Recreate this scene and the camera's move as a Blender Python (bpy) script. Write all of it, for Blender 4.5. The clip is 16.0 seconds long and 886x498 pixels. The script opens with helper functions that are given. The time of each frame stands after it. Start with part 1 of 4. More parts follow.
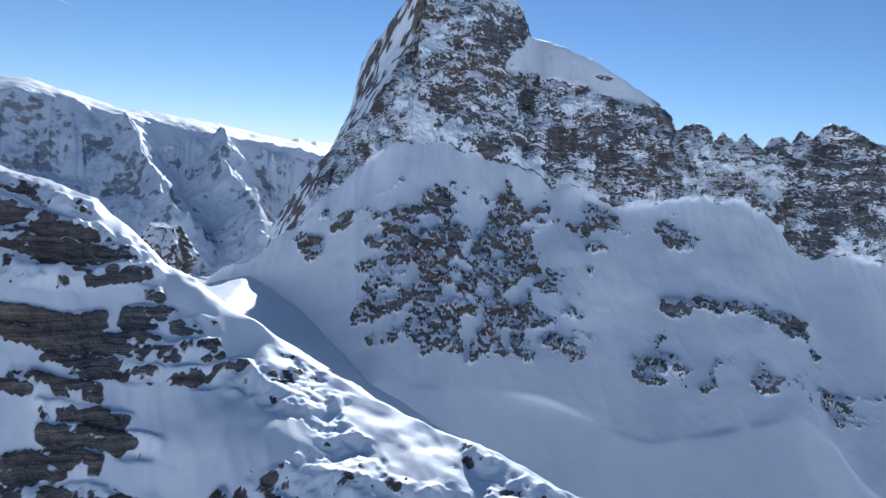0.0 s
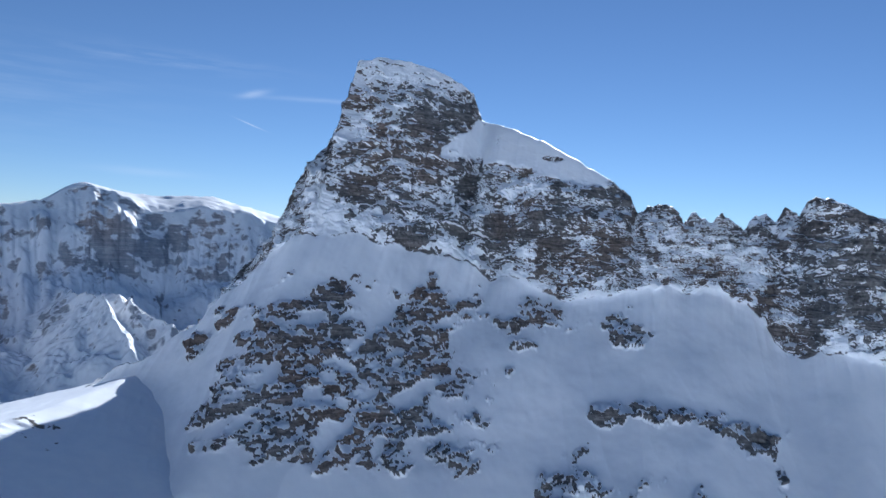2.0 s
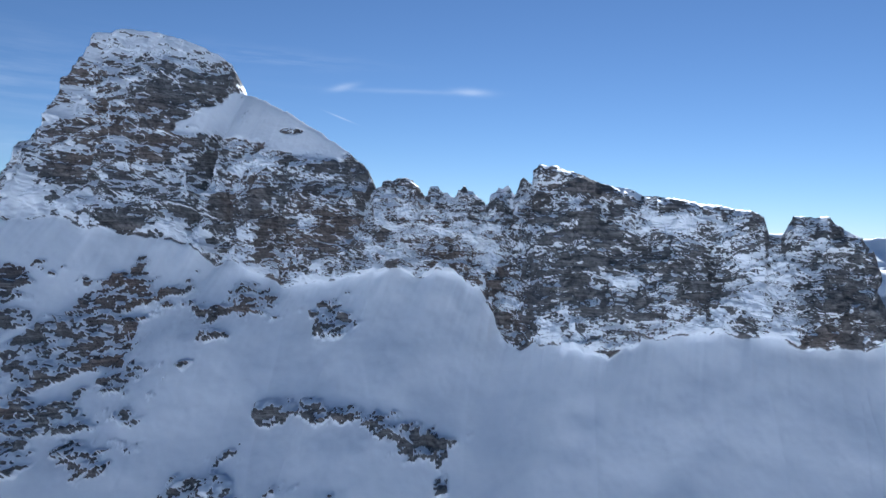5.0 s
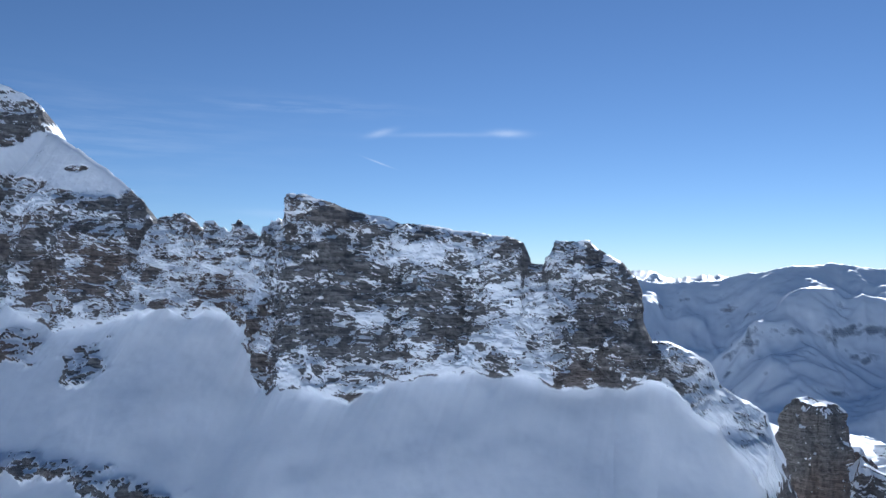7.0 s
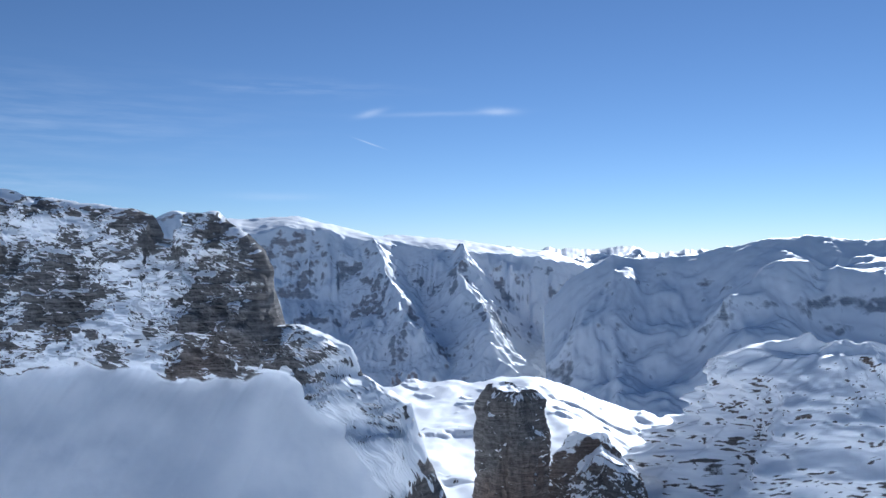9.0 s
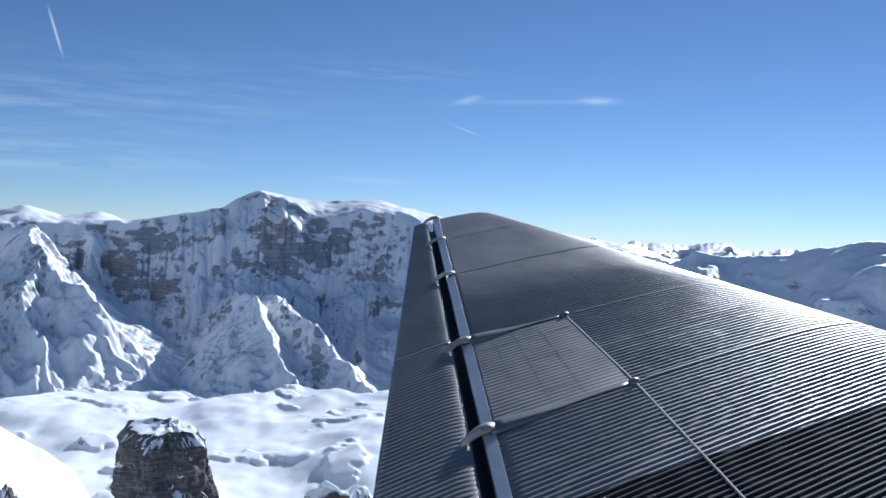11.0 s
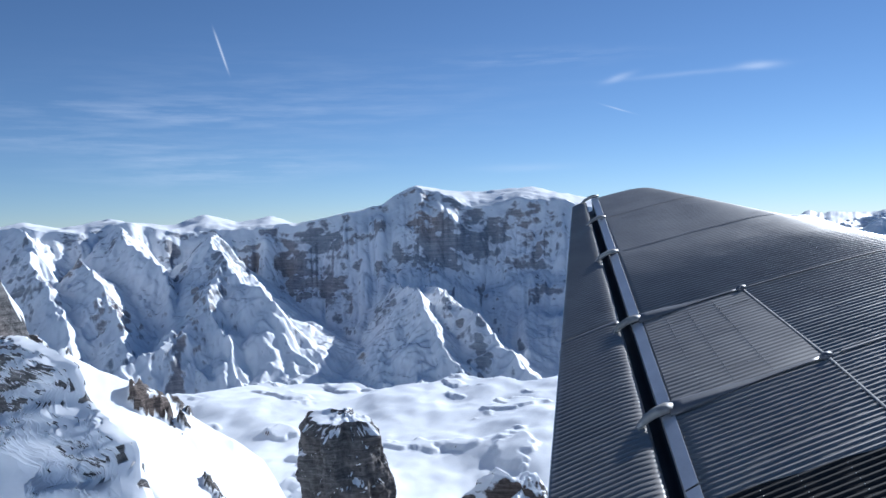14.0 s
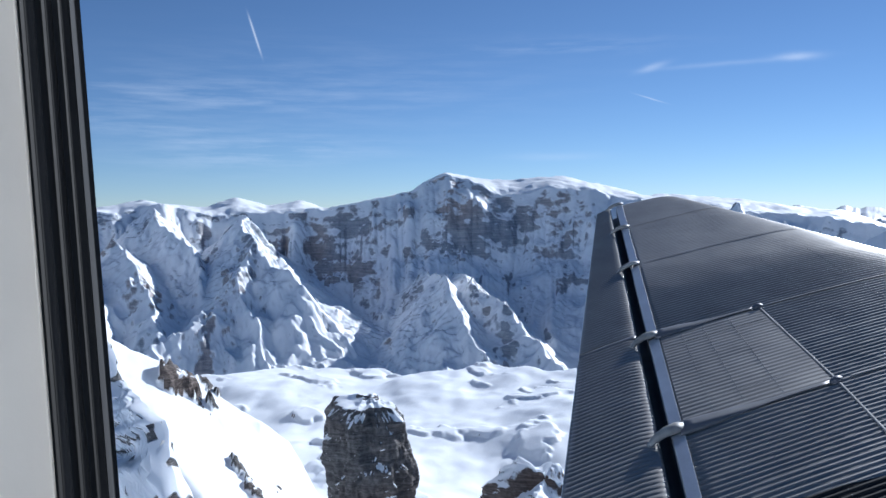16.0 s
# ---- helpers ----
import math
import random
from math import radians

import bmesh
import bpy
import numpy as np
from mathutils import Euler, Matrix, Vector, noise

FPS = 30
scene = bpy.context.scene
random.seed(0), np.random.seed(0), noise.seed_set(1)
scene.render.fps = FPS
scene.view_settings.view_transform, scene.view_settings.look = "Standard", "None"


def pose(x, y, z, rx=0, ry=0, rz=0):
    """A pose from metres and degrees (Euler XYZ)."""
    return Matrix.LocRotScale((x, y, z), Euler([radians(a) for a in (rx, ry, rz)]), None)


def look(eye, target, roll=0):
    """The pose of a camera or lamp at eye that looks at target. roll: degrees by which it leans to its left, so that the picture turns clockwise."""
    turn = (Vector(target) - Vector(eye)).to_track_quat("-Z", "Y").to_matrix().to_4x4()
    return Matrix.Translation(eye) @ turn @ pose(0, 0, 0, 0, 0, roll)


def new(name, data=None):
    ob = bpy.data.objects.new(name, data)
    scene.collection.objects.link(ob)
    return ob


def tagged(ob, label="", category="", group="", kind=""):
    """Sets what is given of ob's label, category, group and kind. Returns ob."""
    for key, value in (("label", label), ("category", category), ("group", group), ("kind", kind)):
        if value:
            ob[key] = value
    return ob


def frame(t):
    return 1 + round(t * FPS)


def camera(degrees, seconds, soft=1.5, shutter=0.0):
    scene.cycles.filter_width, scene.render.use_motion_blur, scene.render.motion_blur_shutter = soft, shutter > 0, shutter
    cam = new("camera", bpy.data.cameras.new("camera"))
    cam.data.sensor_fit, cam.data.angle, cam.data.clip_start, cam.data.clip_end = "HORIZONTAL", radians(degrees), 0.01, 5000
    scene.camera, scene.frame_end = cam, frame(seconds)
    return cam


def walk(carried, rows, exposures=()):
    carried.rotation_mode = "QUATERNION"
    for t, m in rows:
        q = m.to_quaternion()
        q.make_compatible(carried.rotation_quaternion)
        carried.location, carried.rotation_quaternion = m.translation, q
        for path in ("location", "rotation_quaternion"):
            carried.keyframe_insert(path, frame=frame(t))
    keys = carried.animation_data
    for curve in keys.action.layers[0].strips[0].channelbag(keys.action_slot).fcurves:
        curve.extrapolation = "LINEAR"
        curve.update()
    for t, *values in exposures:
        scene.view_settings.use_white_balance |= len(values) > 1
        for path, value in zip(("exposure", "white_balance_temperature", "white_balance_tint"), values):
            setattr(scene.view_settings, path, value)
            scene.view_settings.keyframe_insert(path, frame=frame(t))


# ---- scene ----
EXPOSURE, KELVIN, CLOUD = 0.45, 5360, 11.0
SKY_STRENGTH, SUN_STRENGTH = 0.056, 4.8
AIR, DUST, OZONE = 1.0, 0.0, 2.5
cam = camera(58.0, 16.0)
PATH = [
    (0, (0.00, 0.00, 1000.00), (0.42, 99.36, 988.70), 5.09),
    (0.5, (14.70, 5.25, 1000.78), (8.72, 104.78, 993.20), 4.02),
    (1, (29.70, 10.16, 1000.85), (18.10, 109.37, 995.98), 3.09),
    (1.5, (43.26, 15.77, 1001.02), (26.76, 114.38, 998.66), 3.33),
    (2, (57.37, 21.34, 1001.40), (35.90, 119.01, 1001.39), 3.37),
    (2.5, (70.42, 27.00, 1001.51), (46.00, 123.97, 1002.28), 2.31),
    (3, (83.05, 32.63, 1001.90), (57.04, 129.19, 1001.64), 2.75),
    (5.5, (143.29, 66.99, 1004.09), (110.02, 161.27, 1002.19), 1.87),
    (6, (154.64, 74.33, 1004.22), (120.26, 168.22, 1003.33), 1.46),
    (6.5, (166.13, 81.90, 1004.11), (130.36, 175.28, 1004.73), 1.51),
    (7, (177.57, 89.19, 1003.90), (140.65, 182.08, 1006.93), 0.95),
    (7.5, (189.09, 96.57, 1004.10), (151.93, 189.34, 1007.71), -0.60),
    (8, (200.35, 103.77, 1003.92), (166.63, 197.86, 1007.02), -0.56),
    (8.5, (212.27, 111.11, 1003.27), (178.86, 205.36, 1004.12), -0.79),
    (9, (223.67, 124.18, 1003.58), (187.58, 217.44, 1004.07), -0.19),
    (9.5, (235.26, 138.94, 1003.92), (196.24, 231.01, 1003.99), 0.46),
    (10, (245.58, 155.01, 1004.28), (203.69, 245.81, 1003.88), 1.11),
    (10.4, (252.93, 167.26, 1004.57), (208.97, 257.08, 1003.80), 1.57),
    (10.7, (257.53, 175.82, 1004.76), (212.18, 264.94, 1003.74), 1.88),
    (11, (258.970, 182.270, 1004.870), (212.480, 270.800, 1003.630), 2.14),
    (11.5, (258.966, 182.267, 1004.862), (206.266, 267.137, 1000.392), 1.76),
    (12, (258.931, 182.293, 1004.824), (201.491, 263.923, 998.744), 0.88),
    (12.5, (258.897, 182.329, 1004.785), (198.697, 261.970, 999.025), -2.15),
    (13, (258.862, 182.356, 1004.767), (197.912, 261.546, 1001.117), -2.26),
    (13.5, (258.868, 182.354, 1004.796), (196.618, 260.564, 1001.846), -2.42),
    (14, (258.884, 182.342, 1004.815), (196.124, 260.142, 1001.935), -1.48),
    (14.5, (258.920, 182.300, 1004.854), (195.170, 259.300, 1002.024), -1.08),
    (15, (258.955, 182.282, 1004.918), (194.725, 258.862, 1001.978), -0.98),
    (15.5, (259.054, 182.175, 1004.995), (193.824, 257.875, 1001.415), -0.15),
    (16, (259.072, 182.177, 1005.062), (193.622, 257.657, 1000.643), -0.29),
]
walk(cam, [(t, look(eye, target, roll)) for t, eye, target, roll in PATH],
     exposures=[(0.0, EXPOSURE, KELVIN, 10.0), (16.0, EXPOSURE, KELVIN, 10.0)])

# ---- light ----
SUN_AZ, SUN_EL = 2.5, 25.5            # degrees clockwise from +y, degrees above the horizon
world = bpy.data.worlds.new("sky")
scene.world = world
world.use_nodes = True
wn = world.node_tree
wn.nodes.clear()
w_out = wn.nodes.new("ShaderNodeOutputWorld")
w_bg = wn.nodes.new("ShaderNodeBackground")
w_sky = wn.nodes.new("ShaderNodeTexSky")
w_sky.sky_type = "NISHITA"
w_sky.sun_disc = False
w_sky.sun_elevation = radians(SUN_EL)
w_sky.sun_rotation = radians(SUN_AZ)
w_sky.altitude = 3600
w_sky.air_density, w_sky.dust_density, w_sky.ozone_density = AIR, DUST, OZONE
w_bg.inputs["Strength"].default_value = SKY_STRENGTH
# thin cirrus and contrails, by azimuth (left of +y) and elevation in degrees
w_dir = wn.nodes.new("ShaderNodeTexCoord").outputs["Generated"]
w_xyz = wn.nodes.new("ShaderNodeSeparateXYZ")
wn.links.new(w_dir, w_xyz.inputs[0])


def sky_math(op, a, b=0.0, c=0.0):
    n = wn.nodes.new("ShaderNodeMath")
    n.operation = op
    for k, v in enumerate((a, b, c)):
        if isinstance(v, (int, float)):
            n.inputs[k].default_value = v
        else:
            wn.links.new(v, n.inputs[k])
    return n.outputs[0]


w_az = sky_math("MULTIPLY", sky_math("ARCTAN2", sky_math("MULTIPLY", w_xyz.outputs[0], -1.0), w_xyz.outputs[1]), 57.2958)
w_el = sky_math("MULTIPLY", sky_math("ARCSINE", w_xyz.outputs[2]), 57.2958)
w_flat = wn.nodes.new("ShaderNodeCombineXYZ")
wn.links.new(w_az, w_flat.inputs[0])
wn.links.new(w_el, w_flat.inputs[1])


def sky_noise(sx, sy, detail):
    m = wn.nodes.new("ShaderNodeMapping")
    m.inputs["Scale"].default_value = (sx, sy, 1)
    wn.links.new(w_flat.outputs[0], m.inputs["Vector"])
    n = wn.nodes.new("ShaderNodeTexNoise")
    n.inputs["Scale"].default_value, n.inputs["Detail"].default_value, n.inputs["Roughness"].default_value = 1.0, detail, 0.6
    wn.links.new(m.outputs[0], n.inputs["Vector"])
    return n.outputs["Fac"]


w_fibre = sky_noise(0.16, 1.5, 6.0)
w_soft = sky_noise(0.35, 0.9, 3.0)
w_bend = sky_math("MULTIPLY", sky_math("SUBTRACT", w_soft, 0.5), 1.6)


def wisp(az, el, half_az, half_el, tilt, strength, fibre):
    """A soft streak; tilt: degrees of rise for a degree of azimuth."""
    du = sky_math("SUBTRACT", w_az, az)
    dv = sky_math("ADD", sky_math("SUBTRACT", w_el, el), sky_math("ADD", sky_math("MULTIPLY", du, -tilt), sky_math("MULTIPLY", w_bend, min(half_el, 0.5))))
    q = sky_math("ADD", sky_math("POWER", sky_math("ABSOLUTE", sky_math("DIVIDE", du, half_az)), 2.0), sky_math("POWER", sky_math("ABSOLUTE", sky_math("DIVIDE", dv, half_el)), 2.0))
    g = sky_math("MULTIPLY", sky_math("EXPONENT", sky_math("MULTIPLY", q, -1.0)), strength)
    if fibre:
        g = sky_math("MULTIPLY", g, sky_math("MULTIPLY", sky_math("MAXIMUM", sky_math("SUBTRACT", w_fibre, 0.42), 0.0), 5.0))
    return g


w_cloud = 0.0
for streak in ((17.2, 10.0, 1.2, 0.24, 0.02, 0.34, False), (26.3, 9.9, 0.9, 0.2, -0.25, 0.26, False), (21.8, 9.85, 4.2, 0.16, -0.02, 0.13, False),
               (26.4, 7.8, 0.8, 0.05, 0.35, 0.35, False), (59, 8.0, 9.0, 1.0, 0.03, 0.13, True), (54, 4.3, 8.0, 1.1, -0.04, 0.19, True),
               (63, 6.0, 7.0, 0.9, 0.05, 0.15, True), (33, 4.0, 3.0, 0.25, 0.0, 0.12, False), (48, 9.0, 12.0, 2.5, 0.02, 0.08, True), (32, 11.5, 6.0, 0.5, 0.0, 0.12, True)):
    w_cloud = sky_math("ADD", wisp(*streak), w_cloud)
# a short steep contrail
w_ct = sky_math("ADD", sky_math("SUBTRACT", w_az, 53.9), sky_math("MULTIPLY", sky_math("SUBTRACT", w_el, 12.0), -0.32))
w_len = sky_math("DIVIDE", sky_math("SUBTRACT", w_el, 12.2), 1.25)
w_trail = sky_math("MULTIPLY", sky_math("EXPONENT", sky_math("MULTIPLY", sky_math("POWER", sky_math("ABSOLUTE", sky_math("DIVIDE", w_ct, 0.07)), 2.0), -1.0)),
                   sky_math("EXPONENT", sky_math("MULTIPLY", sky_math("POWER", sky_math("ABSOLUTE", w_len), 4.0), -1.0)))
w_cloud = sky_math("ADD", w_cloud, sky_math("MULTIPLY", w_trail, 0.55))
w_mix = wn.nodes.new("ShaderNodeMix")
w_mix.data_type = "RGBA"
wn.links.new(sky_math("MINIMUM", w_cloud, 0.8), w_mix.inputs[0])
wn.links.new(w_sky.outputs["Color"], w_mix.inputs[6])
w_mix.inputs[7].default_value = (CLOUD, CLOUD * 1.02, CLOUD * 1.06, 1)
wn.links.new(w_mix.outputs[2], w_bg.inputs["Color"])
wn.links.new(w_bg.outputs["Background"], w_out.inputs["Surface"])
sun_data = bpy.data.lights.new("sun", "SUN")
sun_data.energy, sun_data.angle, sun_data.color = SUN_STRENGTH, radians(0.53), (1.0, 0.95, 0.87)
sun = new("sun", sun_data)
sa, se = radians(SUN_AZ), radians(SUN_EL)
SUN_DIR = Vector((math.sin(sa) * math.cos(se), math.cos(sa) * math.cos(se), math.sin(se)))
sun.matrix_world = look(SUN_DIR * 3000 + Vector((0, 0, 1000)), (0, 0, 1000))


# ---- materials ----
def material(name):
    mat = bpy.data.materials.new(name)
    mat.use_nodes = True
    nt = mat.node_tree
    return mat, nt, nt.nodes["Principled BSDF"]


def node(nt, kind, links=(), **values):
    n = nt.nodes.new(kind)
    for key, value in values.items():
        n.inputs[key.replace("_", " ")].default_value = value
    for key, socket in links:
        nt.links.new(socket, n.inputs[key])
    return n


def maths(nt, op, a, b=0.0, clamp=False):
    n = nt.nodes.new("ShaderNodeMath")
    n.operation, n.use_clamp = op, clamp
    for k, v in enumerate((a, b)):
        if isinstance(v, (int, float)):
            n.inputs[k].default_value = v
        else:
            nt.links.new(v, n.inputs[k])
    return n.outputs[0]


def noise_of(nt, coords, scale, detail=6.0, rough=0.6):
    return node(nt, "ShaderNodeTexNoise", [("Vector", coords)], Scale=scale, Detail=detail, Roughness=rough).outputs["Fac"]


def ramp(nt, fac, stops):
    n = nt.nodes.new("ShaderNodeValToRGB")
    nt.links.new(fac, n.inputs["Fac"])
    els = n.color_ramp.elements
    while len(els) < len(stops):
        els.new(0.5)
    for e, (p, c) in zip(els, stops):
        e.position, e.color = p, (*c, 1)
    return n.outputs["Color"]


def mix(nt, fac, a, b):
    n = nt.nodes.new("ShaderNodeMix")
    n.data_type = "RGBA"
    nt.links.new(fac, n.inputs[0])
    for k, v in ((6, a), (7, b)):
        if isinstance(v, tuple):
            n.inputs[k].default_value = (*v, 1)
        else:
            nt.links.new(v, n.inputs[k])
    return n.outputs[2]


def alpine(name, grain, rock_a, rock_b, rock_c, speckle=1.0, bump=1.0, edge=0.34):
    """Rock with snow lying where the mesh attribute 'snow' is high; grain: metres of the finest detail."""
    mat, nt, bsdf = material(name)
    pos = nt.nodes.new("ShaderNodeNewGeometry").outputs["Position"]
    att = nt.nodes.new("ShaderNodeAttribute")
    att.attribute_name = "snow"
    fine = noise_of(nt, pos, 0.9 / grain, 8.0, 0.62)
    mid = noise_of(nt, pos, 0.16 / grain, 6.0, 0.6)
    big = noise_of(nt, pos, 0.03 / grain, 4.0, 0.5)
    jitter = maths(nt, "ADD", maths(nt, "MULTIPLY", maths(nt, "SUBTRACT", fine, 0.5), 0.9), maths(nt, "MULTIPLY", maths(nt, "SUBTRACT", mid, 0.5), 0.7))
    level = maths(nt, "ADD", att.outputs["Fac"], maths(nt, "MULTIPLY", jitter, speckle))
    snow = maths(nt, "MULTIPLY", maths(nt, "SUBTRACT", level, 0.5 - edge / 2), 1.0 / edge, clamp=True)
    # bedding: thin layers, stretched along the level
    mapping = node(nt, "ShaderNodeMapping", [("Vector", pos)], Scale=(0.12, 0.12, 1.6))
    beds = noise_of(nt, mapping.outputs["Vector"], 1.1 / grain, 5.0, 0.6)
    tone = maths(nt, "ADD", maths(nt, "MULTIPLY", beds, 0.6), maths(nt, "MULTIPLY", fine, 0.4))
    rock = ramp(nt, tone, [(0.30, rock_a), (0.48, rock_b), (0.68, rock_c)])
    rust = ramp(nt, big, [(0.44, (1, 1, 1)), (0.66, (1.20, 0.96, 0.82))])
    tint = nt.nodes.new("ShaderNodeMix")
    tint.data_type, tint.blend_type = "RGBA", "MULTIPLY"
    tint.inputs[0].default_value = 1.0
    nt.links.new(rock, tint.inputs[6])
    nt.links.new(rust, tint.inputs[7])
    snow_col = ramp(nt, mid, [(0.3, (0.85, 0.87, 0.90)), (0.7, (0.92, 0.93, 0.94))])
    nt.links.new(mix(nt, snow, tint.outputs[2], snow_col), bsdf.inputs["Base Color"])
    nt.links.new(maths(nt, "SUBTRACT", 0.92, maths(nt, "MULTIPLY", snow, 0.35)), bsdf.inputs["Roughness"])
    bsdf.inputs["Specular IOR Level"].default_value = 0.25
    drifted = maths(nt, "MULTIPLY", snow, maths(nt, "ADD", 0.5, maths(nt, "MULTIPLY", mid, 0.12)))
    height = maths(nt, "ADD", maths(nt, "MULTIPLY", maths(nt, "ADD", fine, beds), maths(nt, "SUBTRACT", 1.015, snow)), drifted)
    b = node(nt, "ShaderNodeBump", [("Height", height)], Strength=0.9, Distance=grain * bump)
    nt.links.new(b.outputs["Normal"], bsdf.inputs["Normal"])
    return mat


LIMESTONE = alpine("limestone_with_snow", 0.8, (0.056, 0.055, 0.057), (0.148, 0.145, 0.145), (0.325, 0.315, 0.308), speckle=0.45, edge=0.2)
NEAR_ROCK = alpine("near_rock_with_snow", 0.5, (0.045, 0.043, 0.044), (0.122, 0.117, 0.115), (0.26, 0.25, 0.242))
# far rock: distance haze is put into these paler, bluish rock colours
HAZED_ROCK = alpine("hazed_rock_with_snow", 14.0, (0.20, 0.225, 0.26), (0.29, 0.32, 0.36), (0.45, 0.47, 0.50), bump=0.25, edge=0.6, speckle=0.55)


def metal(name, colour, rough, grime=0.25):
    mat, nt, bsdf = material(name)
    pos = nt.nodes.new("ShaderNodeTexCoord").outputs["Object"]
    cloud = noise_of(nt, pos, 2.2, 6.0, 0.6)
    speck = noise_of(nt, pos, 60.0, 4.0, 0.7)
    shade = maths(nt, "ADD", maths(nt, "MULTIPLY", cloud, 0.7), maths(nt, "MULTIPLY", speck, 0.3))
    dark = tuple(c * (1 - grime) for c in colour)
    nt.links.new(ramp(nt, shade, [(0.35, dark), (0.62, colour)]), bsdf.inputs["Base Color"])
    nt.links.new(maths(nt, "ADD", rough - 0.06, maths(nt, "MULTIPLY", shade, 0.14)), bsdf.inputs["Roughness"])
    bsdf.inputs["Metallic"].default_value = 0.5
    b = node(nt, "ShaderNodeBump", [("Height", speck)], Strength=0.08, Distance=0.002)
    nt.links.new(b.outputs["Normal"], bsdf.inputs["Normal"])
    return mat


def painted(name, colour, rough, spread=0.12, gloss=0.5):
    mat, nt, bsdf = material(name)
    bsdf.inputs["Specular IOR Level"].default_value = gloss
    pos = nt.nodes.new("ShaderNodeTexCoord").outputs["Object"]
    cloud = noise_of(nt, pos, 5.0, 6.0, 0.6)
    speck = noise_of(nt, pos, 140.0, 3.0, 0.7)
    lo, hi = tuple(c * (1 - spread) for c in colour), tuple(min(c * (1 + spread), 1) for c in colour)
    nt.links.new(ramp(nt, cloud, [(0.35, lo), (0.65, hi)]), bsdf.inputs["Base Color"])
    nt.links.new(maths(nt, "ADD", rough - 0.05, maths(nt, "MULTIPLY", speck, 0.1)), bsdf.inputs["Roughness"])
    b = node(nt, "ShaderNodeBump", [("Height", speck)], Strength=0.12, Distance=0.001)
    nt.links.new(b.outputs["Normal"], bsdf.inputs["Normal"])
    return mat


ALUMINIUM = metal("weathered_aluminium", (0.335, 0.315, 0.29), 0.44)
BRIGHT_METAL = metal("bright_aluminium", (0.72, 0.72, 0.73), 0.32, 0.2)
EDGE_METAL = metal("edge_aluminium", (0.52, 0.50, 0.47), 0.45, 0.5)
BLACK_PAINT = painted("black_walkway_paint", (0.030, 0.029, 0.029), 0.75, gloss=0.10)
SEAM_METAL = painted("dull_seam_metal", (0.30, 0.29, 0.275), 0.7, 0.2, 0.12)
PALE_PAINT = painted("pale_hinge_paint", (0.30, 0.29, 0.27), 0.55, 0.3)
GREY_PAINT = painted("grey_fairing_paint", (0.13, 0.13, 0.14), 0.5)
RUBBER = painted("black_rubber", (0.008, 0.0075, 0.007), 0.85)
CABIN = painted("pale_cabin_lining", (0.64, 0.56, 0.44), 0.6, 0.05)
# dark colour that holds the slot's shade; hinge pins and fittings share it
SHADE_AND_HINGE_DARK = painted("slot_shade_and_hinge_dark", (0.085, 0.085, 0.09), 0.6)


# ---- mesh helpers ----
def lattice_hash(ix, iy, iz, seed):
    h = (ix * 374761393 + iy * 668265263 + iz * 2147483647 + seed * 1274126177) & 0xFFFFFFFF
    h = ((h ^ (h >> 13)) * 1274126177) & 0xFFFFFFFF
    h = ((h ^ (h >> 16)) * 2246822519) & 0xFFFFFFFF
    return ((h ^ (h >> 15)) & 0xFFFFFF) / float(0xFFFFFF)


def value_noise(x, y, z, seed=0):
    """Smooth noise in -1..1 on numpy arrays."""
    x, y, z = np.broadcast_arrays(x, y, z)
    fx, fy, fz = np.floor(x), np.floor(y), np.floor(z)
    ix, iy, iz = fx.astype(np.int64), fy.astype(np.int64), fz.astype(np.int64)
    u, v, w = x - fx, y - fy, z - fz
    u, v, w = (t * t * t * (t * (t * 6 - 15) + 10) for t in (u, v, w))
    out = 0
    for a in (0, 1):
        for b in (0, 1):
            for c in (0, 1):
                k = (u if a else 1 - u) * (v if b else 1 - v) * (w if c else 1 - w)
                out = out + k * lattice_hash(ix + a, iy + b, iz + c, seed)
    return out * 2 - 1


def fbm(x, y, z, octaves=5, seed=0, gain=0.5):
    total, amp = 0, 1.0
    for k in range(octaves):
        total = total + amp * value_noise(x, y, z, seed + 17 * k)
        x, y, z, amp = x * 2.03, y * 2.03, z * 2.03, amp * gain
    return total


def ridged(x, y, z, octaves=5, seed=0, gain=0.5):
    total, amp = 0, 1.0
    for k in range(octaves):
        total = total + amp * (1 - 2 * np.abs(value_noise(x, y, z, seed + 29 * k)))
        x, y, z, amp = x * 2.07, y * 2.07, z * 2.07, amp * gain
    return total


def smooth(a, b, t):
    t = np.clip((t - a) / (b - a), 0, 1)
    return t * t * (3 - 2 * t)


def curve_through(table, xs, column):
    """Values of a table's column at xs, on a line through its rows."""
    rows = np.array(table, float)
    return np.interp(xs, rows[:, 0], rows[:, column])


